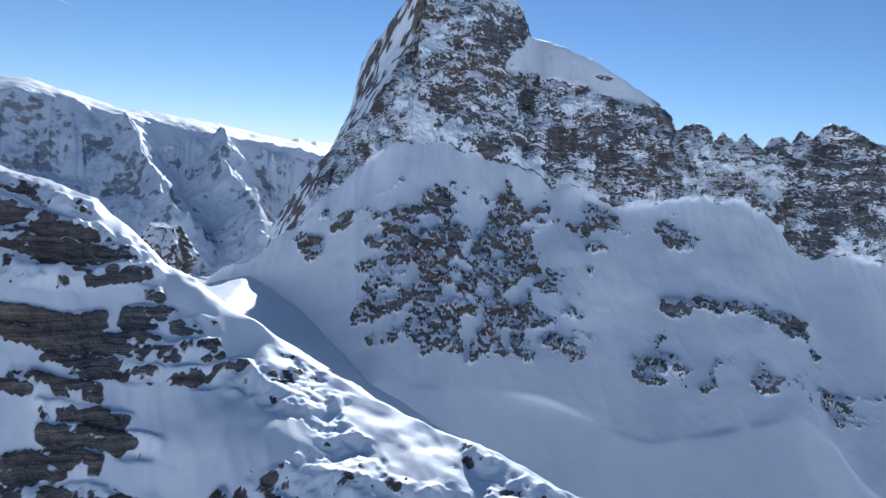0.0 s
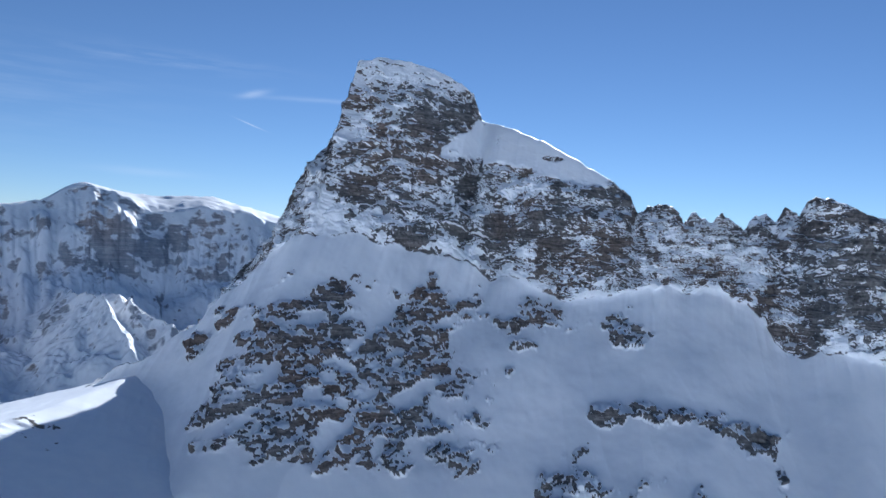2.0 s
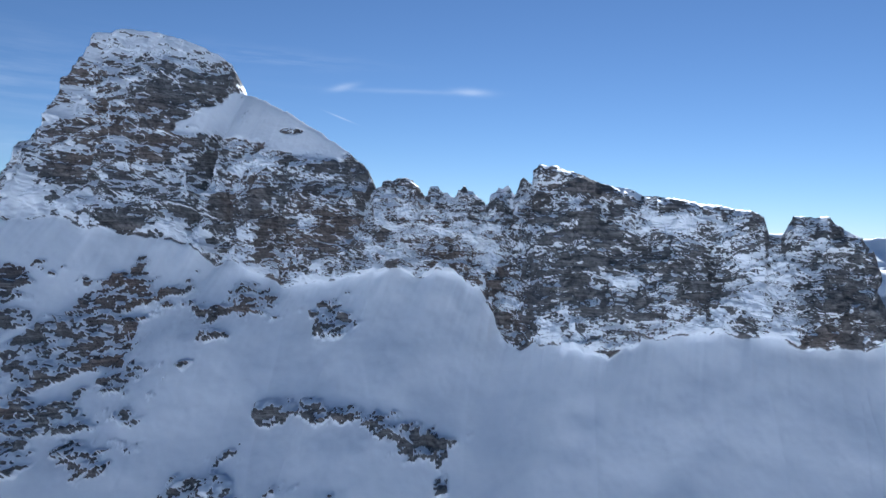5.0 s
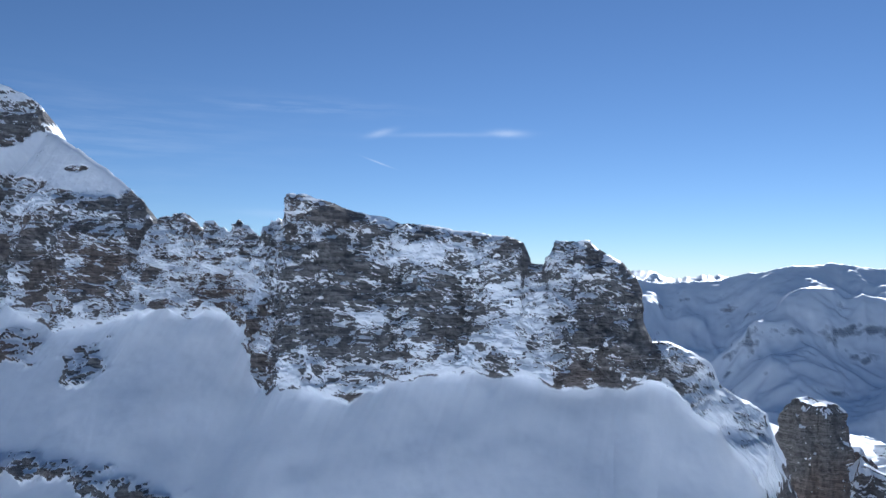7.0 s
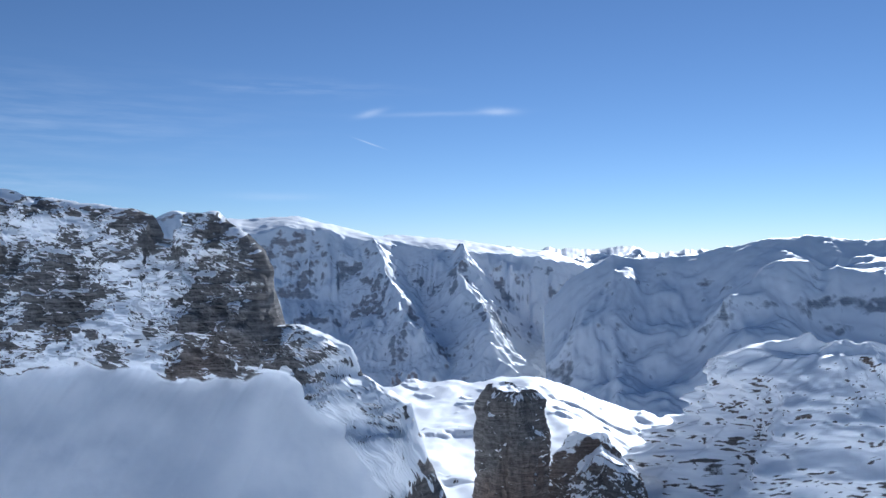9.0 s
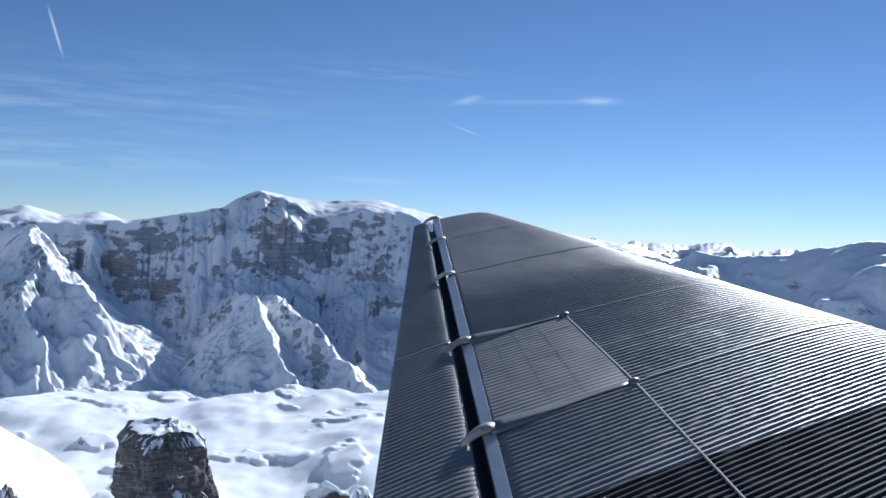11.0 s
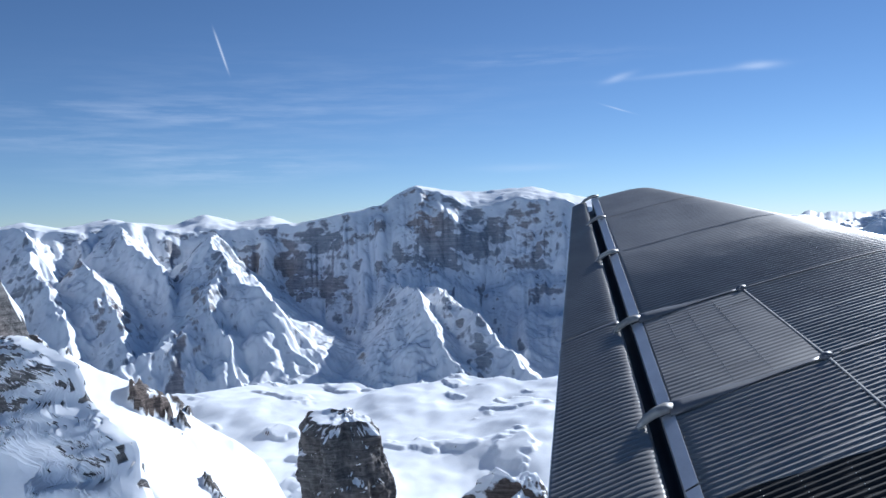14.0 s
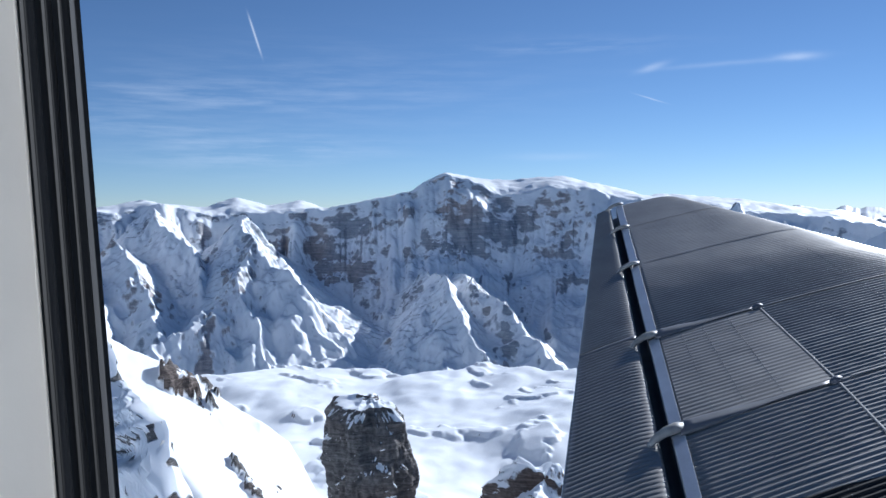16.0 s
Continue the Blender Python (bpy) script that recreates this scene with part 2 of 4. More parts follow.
def grid_mesh(name, x, y, z, snow, mat, smooth_shade=True):
    """One mesh from 2D arrays of coordinates, with the float attribute 'snow'."""
    rows, cols = x.shape
    co = np.stack([x, y, z], -1).reshape(-1, 3)
    i = np.arange(rows * cols).reshape(rows, cols)
    quads = np.stack([i[:-1, :-1], i[:-1, 1:], i[1:, 1:], i[1:, :-1]], -1).reshape(-1, 4)
    me = bpy.data.meshes.new(name)
    me.vertices.add(len(co))
    me.vertices.foreach_set("co", co.astype(np.float32).ravel())
    me.loops.add(quads.size)
    me.loops.foreach_set("vertex_index", quads.astype(np.int32).ravel())
    me.polygons.add(len(quads))
    me.polygons.foreach_set("loop_start", np.arange(0, quads.size, 4, dtype=np.int32))
    me.polygons.foreach_set("use_smooth", np.full(len(quads), smooth_shade))
    me.update(calc_edges=True)
    if snow is not None:
        att = me.attributes.new("snow", "FLOAT", "POINT")
        att.data.foreach_set("value", np.clip(snow, 0, 1).astype(np.float32).ravel())
    me.materials.append(mat)
    return me


def upness(x, y, z):
    """How far the normal of a grid of points turns upwards, 0 to 1."""
    a = np.stack([np.gradient(v, axis=1) for v in (x, y, z)], -1)
    b = np.stack([np.gradient(v, axis=0) for v in (x, y, z)], -1)
    n = np.cross(a, b)
    return np.abs(n[..., 2]) / (np.linalg.norm(n, axis=-1) + 1e-9)


SCALE = 0.85     # the plan of the near ridge below is drawn at this scale of metres


def to_world(x, y, z):
    return x * SCALE, y * SCALE, 1000 + z * SCALE


# ---- the near mountain: a limestone peak, its toothed ridge and a long rock block ----
# plan: x along the ridge, y away from the flight line, z over the eye's first level
CREST_WEST = [
    (-64, 214, -38), (-50, 216, -36), (-42, 236, -26), (-38.5, 250, -8), (-36, 252, 0), (-33, 250, 4), (-23.3, 238, 11.6), (-20.1, 237, 18), (-16.7, 238, 25.5),
    (-14.6, 241, 31), (-12.3, 246, 40), (-11.4, 250, 47), (-10.5, 253, 56), (-5, 258, 58.3), (3, 261, 57.5), (11, 263, 55.7), (17, 268, 53), (20.5, 270, 50), (23.8, 273, 42),
    (34, 267, 39), (46, 263, 34), (56, 262, 28.5), (65, 260, 23.4), (70, 258, 20), (72, 260, 15), (75, 261, 16.5), (80, 262, 17.3)]
CREST_EAST = [
    (83, 262, 16.2), (85, 262, 12.8), (88, 262, 15.5), (93, 262, 14), (96, 262, 15.6), (99, 262, 13.6), (101, 262, 11.8), (104, 261, 15.2),
    (107, 260, 16.4), (109, 259, 14), (111, 258, 18.6), (114, 256, 16.5), (115.5, 251, 19.5), (118, 249.5, 20.9), (132, 253, 16.8),
    (147, 256, 13.6), (160, 258, 12), (165, 258.6, 11), (166.5, 260, 7), (169, 261, 6.6), (171, 260, 11.5), (178, 261, 11),
    (184, 262, 6.5), (186.4, 262.5, 4.2), (187.6, 262.3, 1), (188.4, 262, -4), (189.8, 262, -8), (193, 264, -8.2), (197, 266, -10), (200, 267, -12), (202, 267, -16), (210, 269, -21), (215, 271, -36), (224, 275, -62), (236, 282, -96)]
FOOT = [
    (-64, 206, -40), (-50, 208, -30), (-42, 215, -22.5), (-31, 220, -12.8), (-20.5, 222, -2.5), (-11, 222.5, 4.6), (2, 230, 3), (14, 240, -0.5), (27, 248, -3), (40, 247, -7),
    (54, 247, -11), (70, 251, -9), (93, 256, -4), (102, 255, -9), (108, 250, -18), (114, 245, -22), (124, 241.5, -19), (143, 247, -18.5),
    (152, 251, -16), (177, 253, -16), (190, 257, -16), (200, 259, -21), (210, 262, -31), (216, 264, -50), (224, 267, -82), (236, 275, -122)]
OUTCROPS = [   # x, z, half-widths, strength
    (-11, -29, 6, 6, 1.0), (4, -38, 11, 6, 1.1), (10, -45, 9, 5, 1.1), (-11, -13, 4, 4.5, 0.9), (8, -28, 7, 4, 1.0), (18, -29, 6, 5, 1.1), (28, -31, 3.6, 6.5, 1.1), (35, -37, 5.5, 3.2, 1.2), (18, -17, 6, 7, 1.0),
    (24, -12, 7, 4.5, 1.0), (47, -15, 9, 3.4, 1.1), (72, -17, 6.6, 3.0, 1.1), (68, -36, 4, 2, 1.3), (77, -35.3, 5.3, 1.6, 1.6), (84, -34.6, 4.6, 1.8, 1.7), (91, -35.6, 4, 1.7, 1.7), (95, -37, 4, 1.7, 1.7), (99, -38.8, 4.0, 1.9, 1.7), (106, -41, 3, 4.5, 0.9),
    (21, -47, 7.3, 3.2, 0.9), (31, -44, 7.6, 4, 0.9), (1, -12, 8, 3.6, 0.9), (-33, -22, 5.7, 3.6, 0.9), (-33, -27, 3.5, 2.8, 0.9), (45, -23, 2.8, 1.3, 1.0), (93, -23, 2.6, 1.1, 1.0), (-2, -21, 8, 5, 0.8),
    (65, -51, 10, 3.8, 0.9), (88, -52, 9, 3.6, 0.9), (107, -56, 12, 4, 0.9), (40, -32, 3, 3, 0.9), (62, -44, 3, 2.2, 0.9), (135, -58, 16, 4, 0.8)]

DRIFTS = [   # x, z, half-widths, more (+) or less (-) snow lying on the face
    (150, 8.0, 12, 2.6, 0.42), (134, 12, 8, 2.4, 0.30), (137, -4.5, 6, 1.5, 0.85), (132, -12, 12, 4.5, 0.16), (163, -3, 3.5, 7, 0.42), (122, 4, 3, 12, 0.10), (127, 8, 6, 3, -0.08),
    (77, 5, 4, 8, 0.24), (90, 7, 2.5, 6, 0.12), (103, -2, 4, 10, 0.24), (112, 2, 2.5, 12, 0.12), (92, -1, 7, 4, -0.14), (46, 13, 16, 3.5, -0.12), (32, 8, 7, 4, -0.14), (40, 19, 9, 2.0, 0.20), (40, 3, 7, 2.2, 0.45), (58, 8, 3, 5, 0.22),
    (-14, 26, 6, 20, 0.06), (-8, 33, 5, 3, 0.3), (-11, 20, 4, 3, 0.25), (8, 18, 7, 3, 0.16), (17, 40, 5, 7, -0.14), (2, 46, 8, 4, -0.10), (173, 6, 4, 5, 0.22), (171, -6, 3, 8, 0.22), (183, -6, 4, 7, -0.20), (60, -3, 9, 4, -0.08)]


def near_mountain():
    xs = np.concatenate([np.linspace(-64, 66, 520, endpoint=False), np.linspace(66, 184, 530, endpoint=False), np.linspace(184, 193, 90, endpoint=False), np.linspace(193, 236, 125)])
    crest = CREST_WEST + CREST_EAST
    cy, cz = curve_through(crest, xs, 1), curve_through(crest, xs, 2)
    fy, fz = curve_through(FOOT, xs, 1), curve_through(FOOT, xs, 2)
    kernel = np.hanning(41)
    kernel /= kernel.sum()
    pad = lambda v: np.convolve(np.pad(v, 20, mode="edge"), kernel, "valid")
    fy, fz = pad(fy), pad(fz)
    edge_y, edge_z = -1.2 * fbm(xs / 7, 0 * xs, 1.7, 3, 6), 2.0 * fbm(xs / 8, 0 * xs, 2.7, 4, 7)
    cy = pad(cy)
    ragged = smooth(68, 74, xs) * (1 - smooth(116, 121, xs)) + 0.35
    cz = cz + ragged * (0.7 * fbm(xs / 2.2, 0 * xs, 3.3, 4, 5))
    nb, nc, na, nd = 24, 250, 170, 26
    # profile as (y, z) rows: back slope, cliff, snow apron, deep slope
    v = np.linspace(1, 0, nb, endpoint=False)[:, None]
    west = smooth(20, -8, xs) * smooth(-64, -44, xs)
    deep = 46 - 36 * smooth(118, 162, xs)
    yb, zb = cy + deep * v, cz - (50 - 26 * west) * v ** 1.1
    xb = xs - 24 * v * west
    v = np.linspace(0, 1, nc, endpoint=False)[:, None]
    height = np.maximum(cz - fz - edge_z, 2.0)
    zc = cz - height * v
    # the shoulder's snowfield lies back; cliffs stand steep below it
    field = smooth(24, 29, xs) * (1 - smooth(62, 70, xs))
    lean = v ** (1.0 + 0.0 * xs)
    steep_low = np.where(v < 0.42, v * 1.75, 0.735 + (v - 0.42) * 0.457)
    lean = lean * (1 - field) + steep_low * field
    summit = np.exp(-((xs - 6) / 16) ** 2)
    lean = lean * (1 - 0.5 * summit) + 0.5 * summit * (v ** 0.8)
    yc = cy + (fy + edge_y - cy) * lean
    brow = 0.6 + 1.6 * smooth(114, 119, xs)
    yc = yc - brow * (1 - np.exp(-(cz - zc) / 0.9)) + brow * v
    v = np.linspace(0, 1, na, endpoint=False)[:, None]
    drop = 62 * v
    fade = np.exp(-9 * v)
    ya, za = fy + edge_y * fade - drop * 1.0, fz + edge_z * fade - drop * (0.98 - 0.12 * v)
    v = np.linspace(0, 1, nd)[:, None]
    yd, zd = ya[-1] - 1.2 - 300 * v ** 1.4, za[-1] - 1.2 - 250 * v ** 1.4
    y = np.concatenate([yb, yc, ya, yd])
    z = np.concatenate([zb, zc, za, zd])
    x = np.broadcast_to(xs, y.shape).copy()
    x[:nb] = xb
    row = np.arange(len(y))[:, None]
    cliff = smooth(nb - 3, nb + 3, row) * (1 - smooth(nb + nc - 12, nb + nc + 4, row))
    apron = smooth(nb + nc - 8, nb + nc + 6, row) * (1 - smooth(nb + nc + na - 6, nb + nc + na, row))
    # bedded rock: strata of uneven thickness, each block set in or out
    warp = z + 3.2 * fbm(x / 19, y / 19, z / 24, 4, 3, 0.55) + 0.05 * x
    bed = warp / 2.3 + 0.5 * fbm(x / 9, y / 9, z / 40, 2, 8)
    layer = np.floor(bed)
    part = bed - layer
    coarse = np.floor(warp / 7.5 + 0.4 * fbm(x / 20, y / 20, z / 60, 2, 14))
    big_inset = value_noise(x / 13, coarse * 4.7, 0 * x, 15)
    inset = value_noise(x / 5.0, layer * 7.31, 0 * x, 11) + 0.7 * value_noise(x / 1.9, layer * 3.7, 0 * x, 12)
    fine_bed = warp / 0.72 + 0.4 * fbm(x / 4, y / 4, z / 9, 2, 9)
    fine_inset = value_noise(x / 2.0, np.floor(fine_bed) * 5.1, 0 * x, 13)
    gully = ridged(x / 17, 0 * x, z / 60, 3, 21) * 1.5 + ridged(x / 6, y / 30, z / 34, 3, 22) * 0.8
    rough = fbm(x / 3.2, y / 3.2, z / 3.2, 4, 31) * 0.55
    wavy = 2.2 * fbm(x / 6, y / 40, z / 7, 4, 45)
    smooth_zone = smooth(-1.2, 1.2, x - 24 + 0.9 * (42 - z) + wavy) * smooth(-1.0, 1.0, z - 29.5 + 0.16 * (x - 13) + wavy) * (1 - smooth(61, 67, x + wavy)) * (z < cz + 1)
    smooth_zone = smooth_zone * (1 - smooth(0.3, 0.6, 1.5 * np.exp(-((x - 47) / 3.2) ** 2 - ((z - 29.5) / 0.9) ** 2) + 0.3 * wavy))
    cap = smooth(47.5, 52.0, z - 1.5 * fbm(x / 5, y / 5, 0 * x, 3, 44)) * (x < 24)
    bare_rock = cliff * (1 - 0.93 * smooth_zone) * (1 - 0.55 * cap)
    out = bare_rock * (0.45 * inset + 0.18 * fine_inset + 1.4 * big_inset + 1.2 * gully + 1.3 * rough + 0.3 * (0.5 - part) + 0.9 * fbm(x / 7, y / 7, z / 5, 3, 33) + 0.9 * ridged(x / 3.4 + 0.2 * layer, 0 * x, z / 17, 2, 36)
                       + 0.75 * fbm(x / 2.4, y / 2.4, z / 1.7, 4, 34, 0.6) + 0.35 * ridged((x + 0.5 * z) / 3.0, y / 4, (z - 0.4 * x) / 3.6, 3, 35))
    out = out + 1.6 * cliff * smooth_zone * np.exp(-((x - 40) / 18) ** 2) + 0.8 * cliff * smooth_zone
    # snow apron with outcrops
    rocks = np.zeros_like(x)
    wide = fbm(x / 11, y / 14, z / 9, 4, 53, 0.6)
    bent_x, bent_z = x + 4.5 * wide, z + 3.5 * fbm(x / 8, y / 12, z / 7, 4, 54, 0.6)
    for ox, oz, rx, rz, s in OUTCROPS:
        thin = smooth(1.5, 4.0, np.float64(rz))
        d = ((x + (bent_x - x) * thin - ox) / rx) ** 2 + ((z + (bent_z - z) * thin - oz) / rz) ** 2
        rocks = np.maximum(rocks, s * np.exp(-d * 0.9))
    rocks = np.maximum(rocks, 0.30 * rocks + 0.62 * np.exp(-((bent_x - 7 + 0.5 * (z + 30)) / 27) ** 4 - ((z + 31) / 19) ** 4))
    rocks = rocks * apron * (1 - smooth(nb + nc + na - 34, nb + nc + na - 14, row))
    broken = 0.80 * rocks + 0.52 * fbm((x + 0.6 * z) / 8, y / 10, (z - 0.5 * x) / 5.0, 6, 51, 0.68) - 0.04 + 0.1 * ridged(x / 3, y / 3, z / 3, 3, 52)
    rockmask = smooth(0.36, 0.72, broken) * smooth(0.12, 0.3, rocks)
    out = out + apron * (1.3 * fbm(x / 26, y / 26, z / 26, 3, 61) + 0.7 * ridged((x + 0.25 * z) / 18, 0 * x, z / 70, 2, 63) + 0.15 * fbm(x / 6, y / 6, z / 9, 3, 64) + 0.06 * fbm(x / 2.5, y / 2.5, z / 2.5, 3, 62))
    crag = fbm(x / 3.6, y / 3.6, z / 3.0, 4, 55) + 0.6 * ridged((x + z) / 4.4, y / 5, (z - x) / 7, 3, 56)
    out = out + rockmask * (0.9 + 1.5 * crag + 0.25 * fine_inset)
    behind = (1 - smooth(nb - 4, nb, row)) * fbm(x / 9, y / 9, z / 9, 4, 93)
    out = out + 2.2 * behind
    y = y - out * 0.86
    z = z + out * 0.42 * (1 - cliff * 0.75)
    x = x + bare_rock * 0.7 * fbm(x / 4, z / 4, y / 4, 3, 71)
    z = z - 45 * smooth(218, 236, x) * smooth(nb + nc, nb + nc + 60, row)
    nz = upness(x, y, z)
    drift = 0.17 * fbm(x / 13, y / 13, z / 7, 4, 82) - 0.16 * np.exp(-((x - 52) / 26) ** 2 - ((z - 7) / 5) ** 2) - 0.04 * smooth(114, 122, x) * smooth(-22, -6, z) + 0.1 * smooth(36, 50, z)
    for bx, bz, hx, hz, more in DRIFTS:
        drift = drift + more * np.exp(-((x - bx) / hx) ** 2 - ((z - bz) / hz) ** 2)
    ledge = value_noise(x / 5.5, np.floor(bed) * 4.3, 0 * x, 84) + 0.6 * value_noise(x / 2.3, np.floor(bed) * 2.9, 0 * x, 85) + 0.5 * (0.5 - np.abs(part - 0.45)) * 2
    dab = fbm(x / 4.5, y / 9, warp / 1.5, 3, 86, 0.45)
    snow = smooth(0.37, 0.48, 0.62 * nz + 0.07 + 0.03 * smooth(74, 66, x) - 0.075 * smooth(112, 120, x) * (1 - smooth(186, 194, x)) + 0.16 * smooth(194, 204, x) + 0.85 * drift + 0.15 * ledge + 0.23 * dab + 0.13 * fbm(x / 2.2, y / 2.2, z / 1.4, 4, 81, 0.62))
    snow = np.maximum(snow, np.maximum(smooth_zone * 0.95, cap * smooth(0.04, 0.26, nz + 0.1 * fbm(x / 2.5, y / 2.5, z / 1.8, 4, 95, 0.6))))
    down = np.clip((row - nb) / nc, 0, 1.0)
    finger = fbm(x / 5.5, y / 9, z / 7.5, 5, 88, 0.58)
    snow = np.maximum(snow, cliff * smooth(0.12, 0.42, finger + 3.2 * (down - 0.97)) * smooth(0.5, 0.75, down))
    clear = apron * (1 - smooth(0.15, 0.5, rockmask))
    snow = np.maximum(snow, clear)
    snow = np.where(rockmask > 0.12, np.minimum(snow, np.maximum(1 - 1.15 * rockmask, smooth(0.44, 0.62, nz + 0.20 * fbm(x / 4, y / 4, z / 2.4, 3, 83) + 0.24 * fbm(x / 1.5, y / 1.5, z / 0.9, 3, 87)))), snow)
    snow = np.where(row < nb - 2, 1.0 - 0.9 * smooth(0.15, 0.5, fbm(x / 5, y / 5, z / 4, 5, 91, 0.6) + 0.32 * smooth(24, 0, x)), snow)
    snow = np.where(row > nb + nc + na - 12, 1.0, snow)
    ob = tagged(new("rocky_peak"), "snow-dusted grey limestone peak with a toothed ridge and snow apron", "mountain")
    wx, wy, wz = to_world(x, y, z)
    col = lambda at: int(np.searchsorted(xs, at))
    end = len(xs) - 1
    r1, r2 = nb, nb + nc + 4
    pieces = (("back_slope", 0, r1, 0, end, "sunlit snowy back slope"), ("summit_face", r1, r2, 0, col(71.5), "bedded rock face under the summit"),
              ("toothed_ridge", r1, r2, col(71.5), col(114.8), "ridge of jagged rock teeth"), ("rock_wall", r1, r2, col(114.8), col(167), "long vertical rock wall"),
              ("end_tower", r1, r2, col(167), col(190), "rock tower at the end of the wall"), ("broken_rib", r1, r2, col(190), end, "low broken rocks"),
              ("snow_apron", r2, len(y) - 1, 0, end, "shaded snow apron with rock outcrops"))
    for name, ra, rb, ca, cb, label in pieces:
        part = (slice(ra, rb + 1), slice(ca, cb + 1))
        piece = new(name, grid_mesh(name, wx[part], wy[part], wz[part], snow[part], LIMESTONE))
        piece.parent = ob
        tagged(piece, label)
    return ob


near_mountain()


# ---- the snow spur that runs from the saddle to the viewer's side ----
SADDLE = [   # y, x of the crest, z of the crest
    (14, -34, -60), (60, -33, -40), (85, -33, -36), (105, -36, -36.5), (130, -41, -36.5), (157, -45, -36), (185, -47, -35.5), (212, -50, -34.5), (232, -58, -38)]
NEAR_CREST = [   # x, y of the crest, z of the crest
    (-137.7, 48.6, 13.0), (-64.8, 51.0, 4.1), (-30.0, 53.5, -2.9), (-23.5, 54.3, -5.0), (-18.5, 53.5, -8.7), (-10.9, 51.8, -12.3), (-6.0, 50.2, -14.4), (5.7, 47.0, -18.1), (24.3, 43.7, -25.0), (48.6, 40.5, -38.0), (97.2, 35.6, -87.5)]


def snow_spur():
    xs = np.concatenate([np.linspace(-150, -40, 130, endpoint=False), np.linspace(-40, 34, 620, endpoint=False), np.linspace(34, 60, 60)])
    ys = np.concatenate([np.linspace(4, 68, 480, endpoint=False), np.linspace(68, 232, 340)])
    x, y = np.meshgrid(xs, ys)
    east = x - curve_through(SADDLE, y, 1)
    saddle = curve_through(SADDLE, y, 2) - np.where(east > 0, 0.22 * east + 0.004 * east ** 2, -0.3 * east)
    ahead = y - curve_through(NEAR_CREST, x, 1)
    south = np.maximum(-ahead, 0)
    flat = 3 + 15 * smooth(-16, 4, x)
    near = curve_through(NEAR_CREST, x, 2) - np.where(ahead > 0, 0.45 * ahead + 0.012 * ahead ** 2, 0.95 * south - 0.78 * flat * (1 - np.exp(-south / flat)))
    near = near + 0.55 * fbm(x / 8, y / 8, 0 * x, 4, 102)
    blend = smooth(-3, 3, near - saddle)
    z = saddle * (1 - blend) + near * blend + 0.3 * fbm(x / 24, y / 24, 0 * x, 4, 101) + 0.10 * ridged((x + 0.5 * y) / 4, y / 12, 0 * x, 3, 103)
    zone = blend * smooth(-0.6, 1.6, south) * (y < 68) + 0.25 * blend
    patch = np.exp(-(((x + 41) / 9) ** 2 + ((y - 155) / 10) ** 2)) + 0.6 * np.exp(-(((x + 38) / 6) ** 2 + ((y - 125) / 9) ** 2)) + 0.5 * np.exp(-(((x + 36) / 9) ** 2 + ((y - 100) / 8) ** 2))
    bedz = (z + 0.12 * x) / 1.2 + 0.5 * fbm(x / 6, y / 6, 0 * x, 3, 113)
    band = value_noise(x / 8, np.floor(bedz) * 5.7, y / 9, 114)
    m = band + 0.7 * fbm(x / 4, y / 4, 0 * x, 4, 112) + 0.75 * smooth(-15, -21, x) * smooth(0.5, 3.0, south) - 0.10 * smooth(-14, -8, x) + 0.9 * np.exp(-((x + 8) / 4.5) ** 2 - ((y - 35) / 5.5) ** 2) - 0.1 * smooth(-2, 8, x)
    step = bedz - np.floor(bedz)
    thin = smooth(0.10, 0.30, step) * (1 - smooth(0.70, 0.95, step))
    rock = np.clip((0.35 + 0.65 * thin) * smooth(0.10, 0.50, m) * zone + smooth(0.0, 0.5, fbm(x / 6, y / 6, 0 * x, 4, 115) + 0.15) * patch, 0, 1)
    z = z + rock * (0.25 * step + 0.30 * fbm(x / 2.2, y / 2.2, 0 * x, 5, 122, 0.62))
    z = z - 110 * smooth(44, 60, x) - 60 * smooth(12, 4, y)
    nz = upness(x, y, z)
    snow = np.maximum(1 - smooth(0.15, 0.45, rock), smooth(0.52, 0.76, nz + 0.10 + 0.36 * fbm(x / 1.3, y / 1.3, bedz, 4, 123, 0.6) + 0.30 * fbm(x / 3.0, y / 6, bedz * 1.4, 3, 124) + 0.05 - 0.42 * np.minimum(patch, 1) - 0.30 * smooth(-14, -20, x) * smooth(1.0, 4.0, south)))
    ob = tagged(new("snow_spur"), "sunlit snow spur with dark rock outcrops below the peak", "ridge")
    cut = 480
    wx, wy, wz = to_world(x, y, z)
    for name, rows in (("near_ridge", slice(0, cut + 1)), ("saddle_slope", slice(cut, len(ys)))):
        new(name, grid_mesh(name, wx[rows], wy[rows], wz[rows], snow[rows], NEAR_ROCK)).parent = ob
    return ob


snow_spur()


# ---- far ranges, drawn round the place where the flight ends ----
HX, HY, HZ = 258.9, 182.3, 1004.9


def polar(az, r, z):
    a = np.radians(az)
    return HX - r * np.sin(a), HY + r * np.cos(a), z


